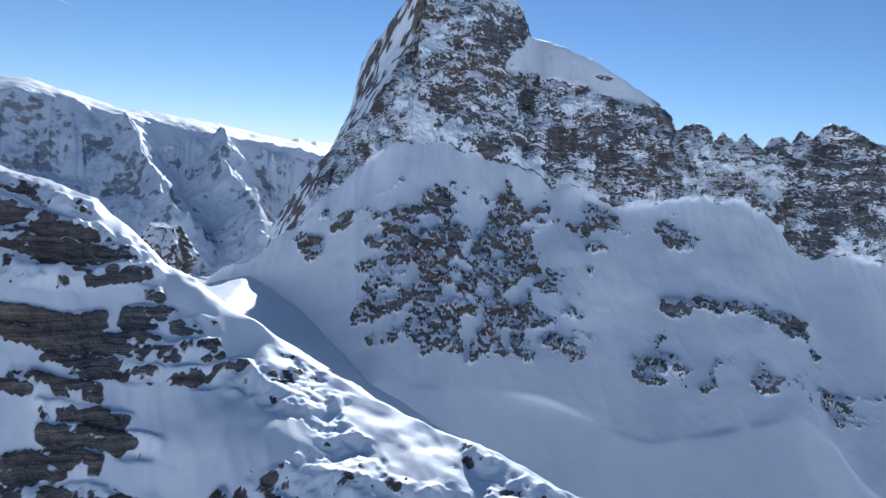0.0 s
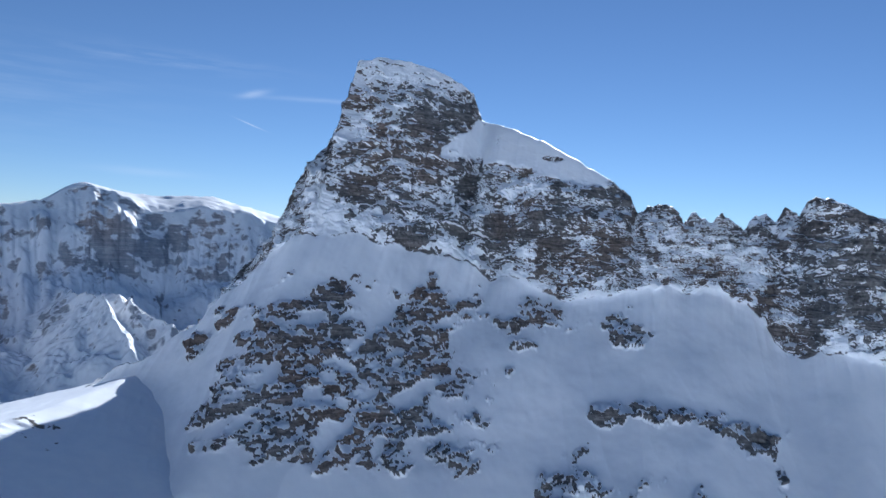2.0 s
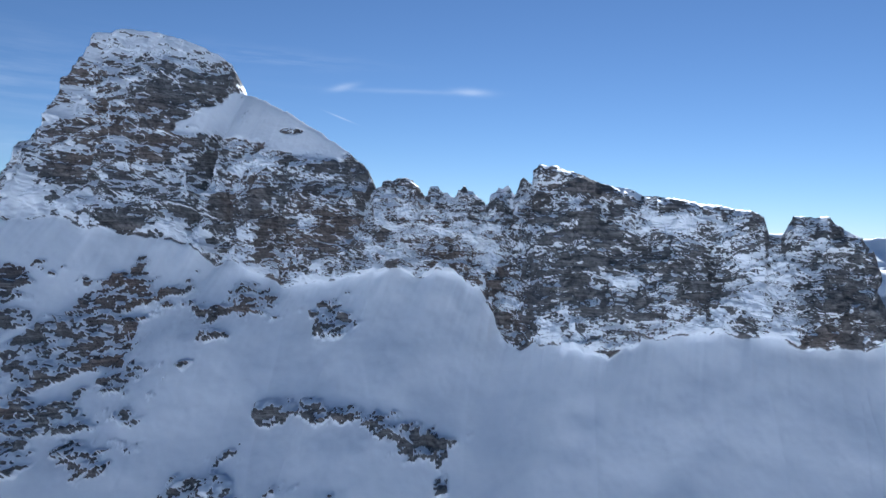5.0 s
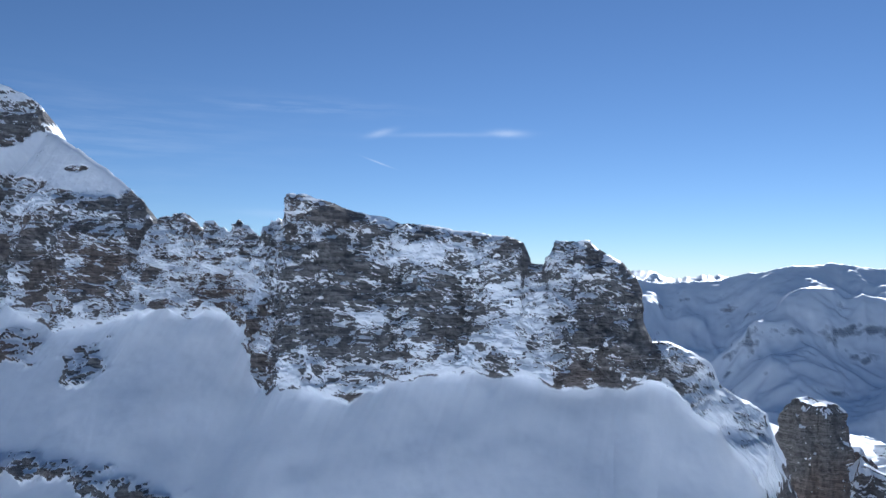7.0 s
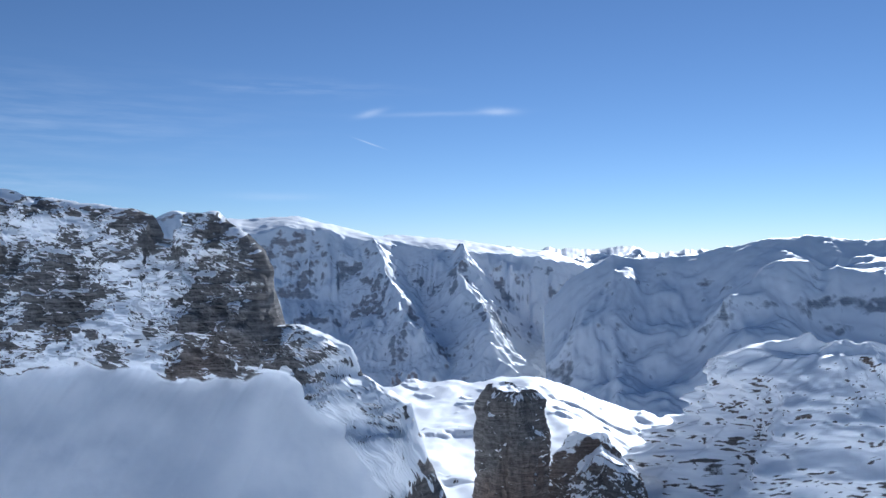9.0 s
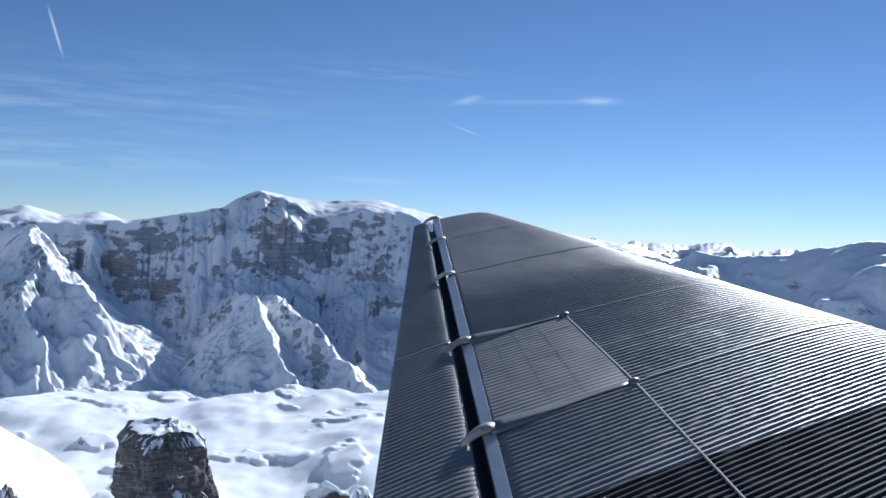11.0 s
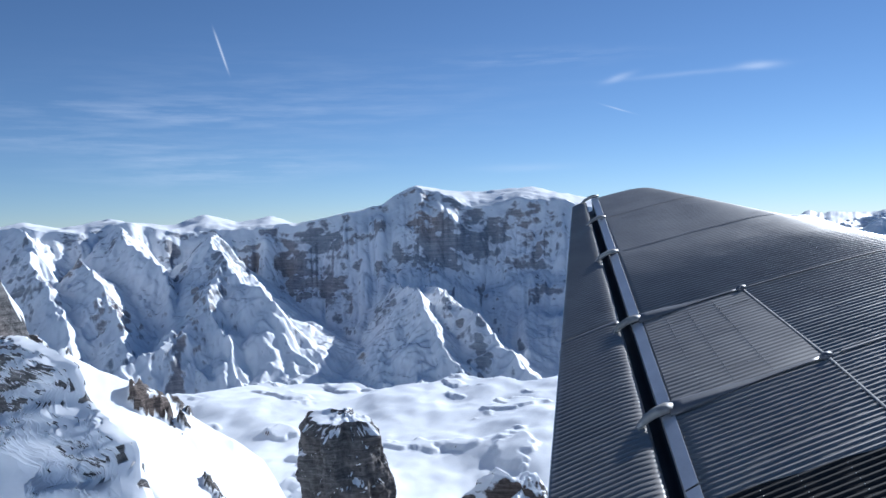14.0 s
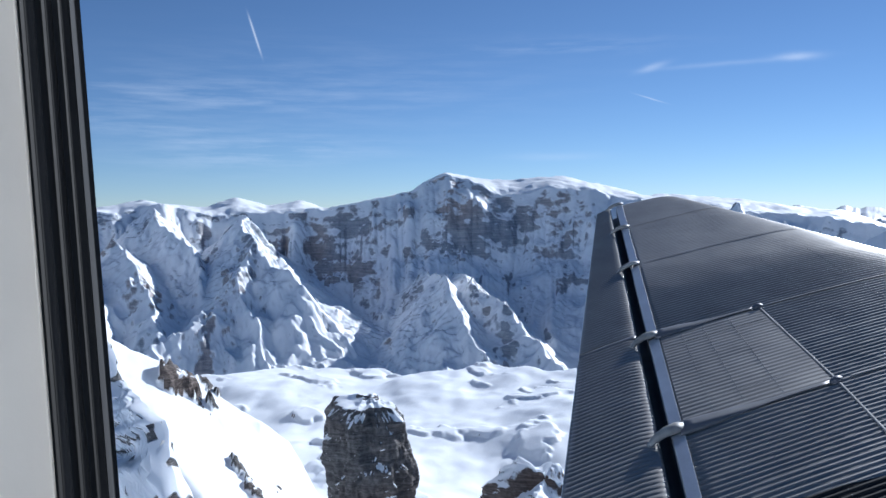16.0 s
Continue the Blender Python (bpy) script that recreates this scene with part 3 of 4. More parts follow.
# skyline of the massif and the brow of its wall: azimuth, elevation in degrees
MASSIF = [(6, -2.0), (11, -1.0), (14.4, 0.1), (18.3, 0.62), (21.4, 0.86), (24, 1.3), (26.6, 1.25), (28.9, 1.9), (32.5, 2.75), (35.7, 2.3), (38.5, 2.55), (40.7, 2.95),
          (42.1, 2.3), (43.2, 1.6), (46, 0.95), (49.2, 0.5), (51.0, 0.98), (53.2, 0.6), (55.3, 1.25), (57.6, 0.45), (60.2, 0.72), (61.6, 1.0), (64.4, 0.45), (66.7, 0.9), (68.6, 0.5),
          (73, 0.9), (78, 0.4), (86, 0.9)]
BROW = [(6, -2.4), (14, -0.6), (21, 0.2), (25.5, 0.6), (28, 1.0), (30.8, 1.65), (33.5, 1.75), (36.2, 1.15), (37.6, 1.7), (39.2, 2.4), (40.7, 2.9), (42.1, 2.25), (43.2, 1.55), (46, 0.9),
        (49.2, 0.35), (53, 0.1), (57, 0.0), (61.0, 0.75), (63, 0.1), (66.5, 0.5), (70, 0.1), (86, 0.2)]
# spur ridges: rows of azimuth, elevation, distance
SPURS = [
    [(42.6, -3.9, 3250), (41.4, -4.3, 2850), (40.8, -4.7, 2650), (39.9, -6.2, 2520), (38.5, -8.7, 2400), (37.2, -11.4, 2280)],
    [(40.6, -4.0, 3250), (39.2, -4.5, 2850), (38.6, -4.8, 2680), (36.6, -6.7, 2540), (34.4, -8.8, 2420), (31.5, -11.0, 2300)],
    [(55.4, 0.0, 3300), (54.3, -1.7, 2900), (53.0, -3.4, 2750), (51.7, -4.9, 2640), (51.4, -8.5, 2500), (50.6, -12.5, 2350)],
    [(54.3, -1.7, 2900), (55.2, -4.6, 2680), (54.2, -7.2, 2520), (53.4, -10.5, 2380)],
    [(55.2, -4.6, 2680), (58.3, -7.4, 2520), (61.5, -9.2, 2400)],
    [(61.2, 0.6, 3400), (60.2, -0.9, 3150), (58.4, -2.0, 3000), (57.6, -5.0, 2800)],
    [(63.2, -1.6, 3050), (62.2, -3.0, 2850), (60.9, -6.2, 2640), (60.0, -8.4, 2500)],
    [(66.7, 0.6, 3400), (65.6, -2.6, 2950), (64.2, -5.0, 2720), (63.6, -8.0, 2540)],
    [(71, 0.2, 3400), (70, -3.0, 2900), (68, -7.0, 2600)],
    [(21, 0.6, 3450), (20.5, -1.6, 3200), (19, -5.0, 2800)],
    [(27, 1.0, 3450), (25.5, -2.6, 3100), (24, -6.0, 2800)]]


def far_massif():
    """A heightfield round the flight's end: snow cap, banded wall, slopes and spurs."""
    az = np.linspace(86, 6, 940)
    rr = np.concatenate([np.linspace(4100, 3560, 40, endpoint=False), np.linspace(3560, 3250, 150, endpoint=False), np.linspace(3250, 2150, 280, endpoint=False), np.linspace(2150, 1500, 16)])
    a, r = np.meshgrid(az, rr)
    x, y, _ = polar(a, r, 0)
    px, py = x + 60 * fbm(x / 330, y / 330, 0 * x, 3, 231), y + 60 * fbm(x / 330, y / 330, 0 * x + 5, 3, 232)
    soft_line = lambda v: np.convolve(np.pad(v, 5, mode="edge"), np.hanning(13)[1:-1] / np.hanning(13).sum(), "valid")
    sky_el = soft_line(curve_through(MASSIF, az, 1)) 
    brow_el = np.minimum(curve_through(BROW, az, 1), sky_el - 0.03)
    brow_r = 3500 + 45 * fbm(az / 3.4, 0 * az, 0.7, 3, 202)
    brow_z = brow_r * np.tan(np.radians(brow_el))
    top_r = brow_r + 330
    top_z = top_r * np.tan(np.radians(sky_el))
    # distance in front of the brow, broken by buttresses and clefts
    clefts = 34 * fbm(px / 150, py / 150, 0 * x, 4, 233) + 26 * ridged(a / 1.5 + 0.3 * fbm(a / 4, r / 400, 0 * a, 2, 6), r / 900, 0 * a, 3, 234)
    d = brow_r - r + (clefts - 20) * smooth(0, 120, brow_r - r)
    rocky = 0.35 + 0.65 * np.maximum(np.exp(-((a - 35.0) / 4.6) ** 2), np.exp(-((a - 49.0) / 3.6) ** 2)) * (1 - 0.5 * np.exp(-((a - 41.5) / 1.2) ** 2))
    drop = np.interp(d, [-50, 0, 130, 230, 420, 900, 1900], [0, 0, 205, 320, 425, 590, 700])
    soft = np.interp(d, [-50, 0, 130, 230, 420, 900, 1900], [0, 0, 120, 235, 390, 585, 700])
    fall = soft + (drop - soft) * np.clip(rocky, 0, 1)
    # ledges across the wall
    step = fall + 14 * fbm(x / 260, y / 260, 0 * x, 3, 235)
    q = step / 44
    led = (np.floor(q) + smooth(0.25, 0.8, q - np.floor(q)) - q) * 44
    fall = fall + 0.22 * led * smooth(10, 60, fall) * (1 - smooth(330, 420, fall)) * rocky
    front = brow_z - fall
    back = brow_z + (top_z - brow_z) * np.clip((r - brow_r) / 330, 0, 1) ** 0.8 - 0.5 * np.maximum(r - top_r, 0)
    z = np.where(r > brow_r, back, front) + 9 * fbm(x / 60, y / 60, 0 * x, 4, 203) * np.exp(-np.abs(r - brow_r) / 60) + 7 * fbm(x / 110, y / 110, 0 * x, 3, 206) * smooth(brow_r, brow_r + 80, r)
    gully = ridged(a / 1.25 + 0.6 * fbm(a / 3, r / 260, 0 * a, 3, 7), r / 620, 0 * a, 4, 236, 0.5)
    z = z + smooth(60, 300, d) * (9 * gully + 12 * fbm(px / 120, py / 120, 0 * x, 5, 237, 0.5))
    rib = np.full_like(z, -1e4)
    wx_, wy_ = x + 26 * fbm(x / 140, y / 140, 0 * x, 4, 238), y + 26 * fbm(x / 140, y / 140, 0 * x + 9, 4, 239)
    for rows in SPURS:
        for (a0, e0, r0), (a1, e1, r1) in zip(rows, rows[1:]):
            ax, ay, _ = polar(a0, r0, 0)
            bx, by, _ = polar(a1, r1, 0)
            az0, bz0 = r0 * math.tan(radians(e0)), r1 * math.tan(radians(e1))
            k = np.clip(((wx_ - ax) * (bx - ax) + (wy_ - ay) * (by - ay)) / ((bx - ax) ** 2 + (by - ay) ** 2), 0, 1)
            off = np.hypot(wx_ - ax - k * (bx - ax), wy_ - ay - k * (by - ay))
            rib = np.maximum(rib, az0 + (bz0 - az0) * k - 1.12 * off + 0.0009 * np.minimum(off, 480) ** 2)
    rib = rib + 9 * ridged(px / 62, py / 62, 0 * x, 4, 240, 0.5) + 4 * fbm(x / 40, y / 40, 0 * x, 3, 241) - 5
    h = np.clip(0.5 + (rib - z) / 50, 0, 1)
    z = z * (1 - h) + rib * h + 12 * h * (1 - h)
    z = z + smooth(0, 60, d) * 2.0 * fbm(x / 26, y / 26, z / 26, 3, 242, 0.6)
    nz = upness(x, y, z)
    wall = rocky * smooth(6, 40, fall) * (1 - smooth(330, 430, fall + 60 * fbm(x / 160, y / 160, 0 * x, 3, 243))) * (1 - h)
    broken = 0.30 * fbm(a / 1.6, fall / 90, 0 * a, 5, 221, 0.6) + 0.16 * fbm(x / 35, y / 35, z / 22, 4, 222, 0.6)
    snow = smooth(0.30, 0.70, nz + 0.16 + broken - 0.16 * wall)
    snow = np.where(d < 4, 1.0, snow)
    ob = tagged(new("far_massif"), "distant snow-covered massif with banded grey cliffs tinted for haze", "mountain")
    for name, ra, rb in (("snow_cap", 0, 40), ("summit_cliff", 40, 190), ("lower_slope", 190, len(rr) - 1)):
        band = slice(ra, rb + 1)
        new(name, grid_mesh(name, x[band], y[band], HZ + z[band], snow[band], HAZED_ROCK)).parent = ob
    return ob


far_massif()

EAST_RANGE = [(16, -5), (13.3, -2.0), (11.5, -0.9), (10.1, -0.2), (8.2, -0.5), (4.3, -0.09), (2, 0.4), (-0.2, 0.9), (-3, 1.05), (-5.4, 0.75), (-8.3, 0.8), (-9.5, 0.5), (-14, 0.7), (-22, 0.2), (-34, 0.9), (-46, 0.3)]


def east_range():
    """A heightfield east of the wing: a long crest with snow slopes and shallow ribs below it."""
    az = np.linspace(15, -46, 520)
    rr = np.concatenate([np.linspace(3150, 2800, 16, endpoint=False), np.linspace(2800, 1250, 300)])
    a, r = np.meshgrid(az, rr)
    x, y, _ = polar(a, r, 0)
    rows = np.array(EAST_RANGE)[::-1]
    crest_r = 2700 + 60 * fbm(az / 7, 0 * az, 0.3, 3, 302)
    crest_z = crest_r * np.tan(np.radians(np.interp(az, rows[:, 0], rows[:, 1])))
    d = crest_r - r
    px, py = x + 70 * fbm(x / 400, y / 400, 0 * x, 3, 313), y + 70 * fbm(x / 400, y / 400, 0 * x + 4, 3, 314)
    z = crest_z - np.where(d > 0, 0.56 * d - 0.00006 * d ** 2, -0.45 * d)
    z = z + smooth(0, 220, d) * (30 * ridged(px / 340, py / 340, 0 * x, 4, 311, 0.5) + 22 * fbm(px / 150, py / 150, 0 * x, 5, 312, 0.5) - 20)
    z = z + 5 * fbm(x / 45, y / 45, 0 * x, 4, 301) * np.exp(-np.abs(d) / 150)
    nz = upness(x, y, z)
    snow = smooth(0.36, 0.66, nz + 0.06 + 0.20 * fbm(x / 90, y / 90, z / 50, 5, 321, 0.62))
    ob = tagged(new("east_range"), "snow-covered mountain range beyond the valley, its rock tinted for haze", "mountain")
    for name, part_rows in (("upper_slope", slice(0, 121)), ("lower_slope", slice(120, len(rr)))):
        new(name, grid_mesh(name, x[part_rows], y[part_rows], HZ + z[part_rows], snow[part_rows], HAZED_ROCK)).parent = ob
    return ob


east_range()


def horizon_peaks():
    az = np.linspace(96, -50, 1500)
    crest = 0.26 * ridged(az / 2.2, 0 * az, 0.2, 5, 401, 0.42) + 0.2 * fbm(az / 11, 0 * az, 0.2, 2, 402) + 0.15
    v = np.linspace(0, 1, 40)[:, None]
    el = crest + (-2.0 - crest) * v
    r = 4480 - 620 * v + 0 * az
    a = np.broadcast_to(az, el.shape).copy()
    r = r - 90 * smooth(0, 0.3, v) * ridged(a / 1.3 + 0.4 * el, el / 0.8, 0 * a, 4, 403, 0.45)
    x, y, z = polar(a, r, HZ + r * np.tan(np.radians(el)))
    snow = 0.85 + 0.2 * fbm(a / 2.6, el / 1.0, 0 * a, 3, 404)
    me = grid_mesh("horizon_peaks", x, y, z, snow, HAZED_ROCK)
    return tagged(new("horizon_peaks", me), "line of snowy peaks on the horizon", "mountain", kind="structure")


horizon_peaks()


def valley_ground():
    t = np.linspace(-1, 1, 260)
    g = np.sign(t) * np.abs(t) ** 1.8 * 4700
    x, y = np.meshgrid(g + 150, g + 150)
    far = np.hypot(x - 150, y - 150)
    z = 130 + 40 * fbm(x / 700, y / 700, 0 * x, 4, 501) + 120 * smooth(1500, 4500, far)
    me = grid_mesh("ground", x, y, z, 0.9 + 0 * x, HAZED_ROCK)
    return tagged(new("ground", me), "snow-covered valley floor far below", "ground", kind="structure")


valley_ground()


def south_bounce_range():
    """Unseen slopes added across the valley, behind the flight line, to bounce sunlight back."""
    az = np.linspace(100, 262, 220)
    v = np.linspace(0, 1, 70)[:, None]
    r = 760 + 900 * v + 0 * az
    a = np.broadcast_to(az, r.shape).copy()
    z = 150 + 900 * v ** 0.95 * (1 + 0.18 * fbm(az / 14, 0 * az, 0.3, 4, 601)) + 35 * fbm(a / 7, r / 160, 0 * a, 5, 602)
    b = np.radians(a)
    x, y = 130 - r * np.sin(b), 40 + r * np.cos(b)
    snow = 0.95 - 0.6 * smooth(0.25, 0.7, fbm(x / 120, y / 120, z / 60, 4, 603))
    me = grid_mesh("south_bounce_range", x, y, z, snow, HAZED_ROCK)
    return tagged(new("south_bounce_range", me), "unseen snow slopes added across the valley to bounce sunlight", "mountain")


south_bounce_range()


def snow_shelf():
    """A rolling sunlit snow terrace beyond the ridge's end, and the snow flank that falls to it."""
    az = np.linspace(74, 12, 500)
    rr = np.concatenate([np.linspace(36, 90, 90, endpoint=False), np.linspace(90, 262, 330)])
    a, r = np.meshgrid(az, rr)
    x, y, _ = polar(a, r, 0)
    edge = 214 + 14 * fbm(az / 6, 0 * az, 0.4, 3, 701)
    over = np.maximum(r - edge, 0)
    z = HZ - 42 - 0.075 * (edge - r) - 0.7 * over - 0.02 * over ** 2
    z = z + 2.2 * fbm(x / 34, y / 34, 0 * x, 4, 702, 0.45) + 0.5 * fbm(x / 9, y / 14, 0 * x, 3, 710) - 12 * smooth(30, 18, a)
    # wind-cut lips: a rounded snow roll that breaks off on the near side and shows rock
    m = fbm(x / 15, y / 9, 0 * x, 4, 703, 0.45) + 0.12 * fbm(x / 3, y / 3, 0 * x, 3, 704)
    lip = smooth(0.50, 0.74, m)
    z = z + 0.7 * lip
    line = np.interp(az, [12, 50, 52, 54, 58, 64, 69, 82], [-40, -19, -15.4, -13.6, -11.2, -8.4, -6.4, -4.5])
    side = HZ + 134 * np.tan(np.radians(line)) - 0.36 * np.maximum(134 - r, 0) - 0.9 * np.maximum(r - 134, 0) + 1.6 * fbm(x / 26, y / 26, 0 * x, 4, 706, 0.42) + 0.35 * fbm(x / 6, y / 6, 0 * x, 3, 711) - 45 * smooth(240, 222, y)
    crop = fbm(x / 9, y / 9, 0 * x, 5, 707, 0.55) + 0.5 * np.exp(-((a - 65.5) / 2.6) ** 2 - ((r - 126) / 9) ** 2) + 0.45 * np.exp(-((a - 68) / 2.5) ** 2 - ((r - 100) / 12) ** 2)
    knob = smooth(0.72, 0.92, crop) * smooth(52, 56, a)
    side = side + knob * (1.2 + 1.2 * fbm(x / 2.5, y / 2.5, 0 * x, 4, 708))
    on_side = side >= z
    z = np.maximum(z, side)
    nz = upness(x, y, z)
    grit = 0.2 * fbm(x / 1.5, y / 1.5, 0 * x, 3, 709)
    snow = np.where(on_side, np.where(knob > 0.05, smooth(0.62, 0.86, nz + grit), 1.0), smooth(0.50, 0.70, nz + 0.6 * grit))
    ob = tagged(new("snow_shelf"), "rolling sunlit snow terrace dotted with small rocks", "snowfield")
    cut = int(np.searchsorted(-az, -51.5))
    for name, cols in (("rocky_flank", slice(0, cut + 1)), ("terrace", slice(cut, len(az)))):
        new(name, grid_mesh(name, x[:, cols], y[:, cols], z[:, cols], snow[:, cols], NEAR_ROCK)).parent = ob
    return ob


snow_shelf()


def rock_tower(name, label, cx, cy, base, top, rx, ry, seed, lean=(0.0, 0.0), taper=0.25, turn=0.0, ragged=0.12, snowline=0.0):
    """A bedded limestone tower with a snow cap, standing from base to top (world metres)."""
    nt, nv, nc = 300, 190, 30
    th = np.linspace(0, 2 * np.pi, nt)
    v = np.linspace(0, 1, nv)[:, None]
    cth, sth = np.cos(th), np.sin(th)
    rim = 1 - ragged * (0.5 + 0.5 * fbm(cth * 1.2, sth * 1.2, seed * 0.37, 2, seed + 11))
    z = base + (top - base) * v * rim
    wide = (1 + taper * (1 - v)) * (1 - 0.2 * smooth(0.95, 1.0, v))
    ring = lambda ph: ph[0] + 0 * z
    dx, dy = cth + 0 * z, sth + 0 * z
    bed = z / 2.3 + 1.3 * fbm(dx * 1.6, dy * 1.6, z / 7, 4, seed)
    inset = value_noise(dx * 3.2, dy * 3.2, np.floor(bed) * 3.9, seed + 1) * 0.07
    fine = value_noise(dx * 6, dy * 6, np.floor(bed * 3.1) * 2.9, seed + 2) * 0.035
    big = ridged(dx * 1.6, dy * 1.6, z / 26, 4, seed + 3) * 0.13
    mass = fbm(dx * 1.1, dy * 1.1, z / 17, 3, seed + 8) * 0.34 * min(1.0, 0.3 + 2.5 * taper)
    rad = wide * (1 + inset + fine + big + mass + 0.08 * fbm(dx * 6, dy * 6, z / 2, 4, seed + 4))
    rad = rad * (1 - 0.26 * smooth(0.6, 1.0, v + 0.35 * fbm(dx * 1.3, dy * 1.3, 0 * z, 3, seed + 9)))
    kc = np.linspace(1, 0, nc)[1:, None]
    level = rad[-1:].mean()
    crown = (level + (rad[-1:] - level) * kc ** 2) * kc
    rad = np.vstack([rad, crown])
    zt = base + (top - base) * (rim * kc ** 0.5 + (1 - kc ** 0.5) * (1 - 0.5 * ragged)) + (1 - kc ** 1.5) * 0.10 * rx * (1 + 0.9 * fbm(cth * kc * 3, sth * kc * 3, 0.3 + 0 * kc * th, 3, seed + 6))
    z = np.vstack([z, zt])
    lx, ly = lean
    px, py = rad * rx * cth + lx * (z - base), rad * ry * sth + ly * (z - base)
    ct, st = math.cos(radians(turn)), math.sin(radians(turn))
    x, y = cx + px * ct - py * st, cy + px * st + py * ct
    nz = upness(x, y, z)
    snow = smooth(0.34, 0.62, nz - snowline + 0.14 * fbm(x / 3, y / 3, z / 2, 3, seed + 7) + 0.12 * smooth(0.6, 1.0, (z - base) / (top - base)))
    x[:, -1], y[:, -1], z[:, -1], snow[:, -1] = x[:, 0], y[:, 0], z[:, 0], snow[:, 0]
    me = grid_mesh(name, x, y, z, snow, NEAR_ROCK)
    return tagged(new(name, me), label, "rock")


def from_eye(az, r):
    return HX - r * math.sin(radians(az)), HY + r * math.cos(radians(az))


rock_tower("rock_stump", "short dark rock stump rising from the snow terrace", *from_eye(46.2, 100), 945, 982.4, 5.0, 5.0, 811, taper=0.04, ragged=0.06, snowline=0.24)
rock_tower("snowy_boulder", "snow-covered boulder on the snow terrace", *from_eye(33.6, 112), 940, 971.5, 7.5, 6.0, 821, taper=0.7, ragged=0.3)
rock_tower("rocky_knoll", "broad snow-flecked rocky knoll beside the ridge", 238, 292, 930, 987, 20, 12, 831, taper=0.9, snowline=-0.34)
rock_tower("rocky_hillock", "rocky snow hillock behind the saddle", -119, 342, 850, 962, 8, 9, 841, taper=3.6, ragged=0.03)


# ---- the airplane: corrugated wing, aileron and window surround ----
def part(name, made, mat, parent, label=""):
    """Links a mesh or a bmesh as one mesh object under a thing or a part."""
    if isinstance(made, bmesh.types.BMesh):
        me = bpy.data.meshes.new(name)
        made.to_mesh(me)
        made.free()
        me.materials.append(mat)
        for p in me.polygons:
            p.use_smooth = True
    else:
        me = made
    ob = new(name, me)
    ob.parent = parent
    return tagged(ob, label)


HINGE = Vector((256.6077, 187.5916, 1003.4802))
SPAN, CHORD = Vector((-0.5163, 0.8158, 0.2606)).normalized(), Vector((0.6142, 0.8845, 0.2444)).normalized()
RISE = CHORD.cross(SPAN).normalized()
FORE = SPAN.cross(RISE).normalized()
airplane = new("airplane")
airplane.matrix_world = Matrix((
    (*[v.x for v in (SPAN, FORE, RISE)], HINGE.x), (*[v.y for v in (SPAN, FORE, RISE)], HINGE.y), (*[v.z for v in (SPAN, FORE, RISE)], HINGE.z), (0, 0, 0, 1)))
tagged(airplane, "vintage airplane wing of weathered corrugated aluminium beside a cabin window", "airplane")
SKEW = CHORD.dot(SPAN) / CHORD.dot(FORE)        # ribs run a little outboard as they go forward
TIP, ROOT, PITCH, WALK = 6.59, -4.2, 0.056, -1.08
HINGES = (0.0, 1.67, 3.71, 5.25, 6.45)


def chord_at(s):
    return 3.96 - 0.493 * s


def surface(s, c):
    """Height of the wing's upper skin at s metres outboard and c metres ahead of the slot."""
    length = chord_at(s)
    h = -(0.0107 + 0.0011 * s) * np.maximum(c - 0.095, 0) ** 2
    nose = np.clip((c - 0.72 * length) / (0.28 * length), 0, 1)
    tip = np.clip((s - (TIP - 0.35)) / 0.35, 0, 1)
    return h - 0.035 * length * (1 - np.sqrt(np.maximum(1 - nose ** 2, 0))) - 0.05 * (1 - np.sqrt(np.maximum(1 - tip ** 2, 0)))


def wing_end(s):
    return chord_at(s) * np.where(s > 6.2, np.sqrt(np.maximum(1 - ((s - 6.2) / 0.42) ** 2, 0.05)), 1.0)


def skin(s0, s1, c0, c1, wave, lift=0.0, per=8, rows=60):
    """A grid of skin in wing axes; wave: half height of the corrugation."""
    n = max(int((s1 - s0) / PITCH * per), 8)
    s = np.linspace(s0, s1, n)[None, :]
    k = np.linspace(0, 1, rows)[:, None] ** 0.9
    lo = c0(s) if callable(c0) else c0 + 0 * s
    hi = c1(s) if callable(c1) else c1 + 0 * s
    c = lo + (hi - lo) * k
    ss = s - 0.11 * c * np.where(s < WALK, smooth(ROOT, WALK, s), 1 - smooth(WALK, WALK + 2.0, s))
    dent = 0.003 * fbm(ss / 0.5, c / 0.7, 0 * c, 3, 901)
    return ss + c * SKEW, c, surface(ss, c) + lift + dent + wave * (1 - 0.75 * smooth(1.6, 4.0, ss)) * np.cos(2 * np.pi * ss / PITCH)


def sheet(name, coords, mat, parent=None, label="", thick=0.0, soft=True):
    ob = part(name, grid_mesh(name, *coords, None, mat, soft), None, parent or airplane, label)
    if thick:
        m = ob.modifiers.new("thickness", "SOLIDIFY")
        m.thickness, m.offset = thick, -1
    return ob


sheet("wing", skin(WALK, TIP, 0.04, wing_end, 0.0060, rows=70), ALUMINIUM, thick=0.004)
sheet("walkway", skin(ROOT, WALK, 0.04, chord_at, 0.0056), BLACK_PAINT, None, "black painted corrugated walkway", 0.004)


def lower_skin():
    s = np.linspace(ROOT, TIP, 60)[None, :]
    k = np.linspace(0, 1, 24)[:, None]
    c = -0.05 + (wing_end(s) + 0.05) * k
    h = surface(s + 0 * c, c)
    edge = np.clip(k / 0.10, 0, 1) * np.clip((1 - k) / 0.05, 0, 1)
    return s + c * SKEW, c, h - 0.25 * (1 - k) - 0.012 - 0.28 * edge * (1 - 0.5 * k)


sheet("lower_skin", lower_skin(), ALUMINIUM)


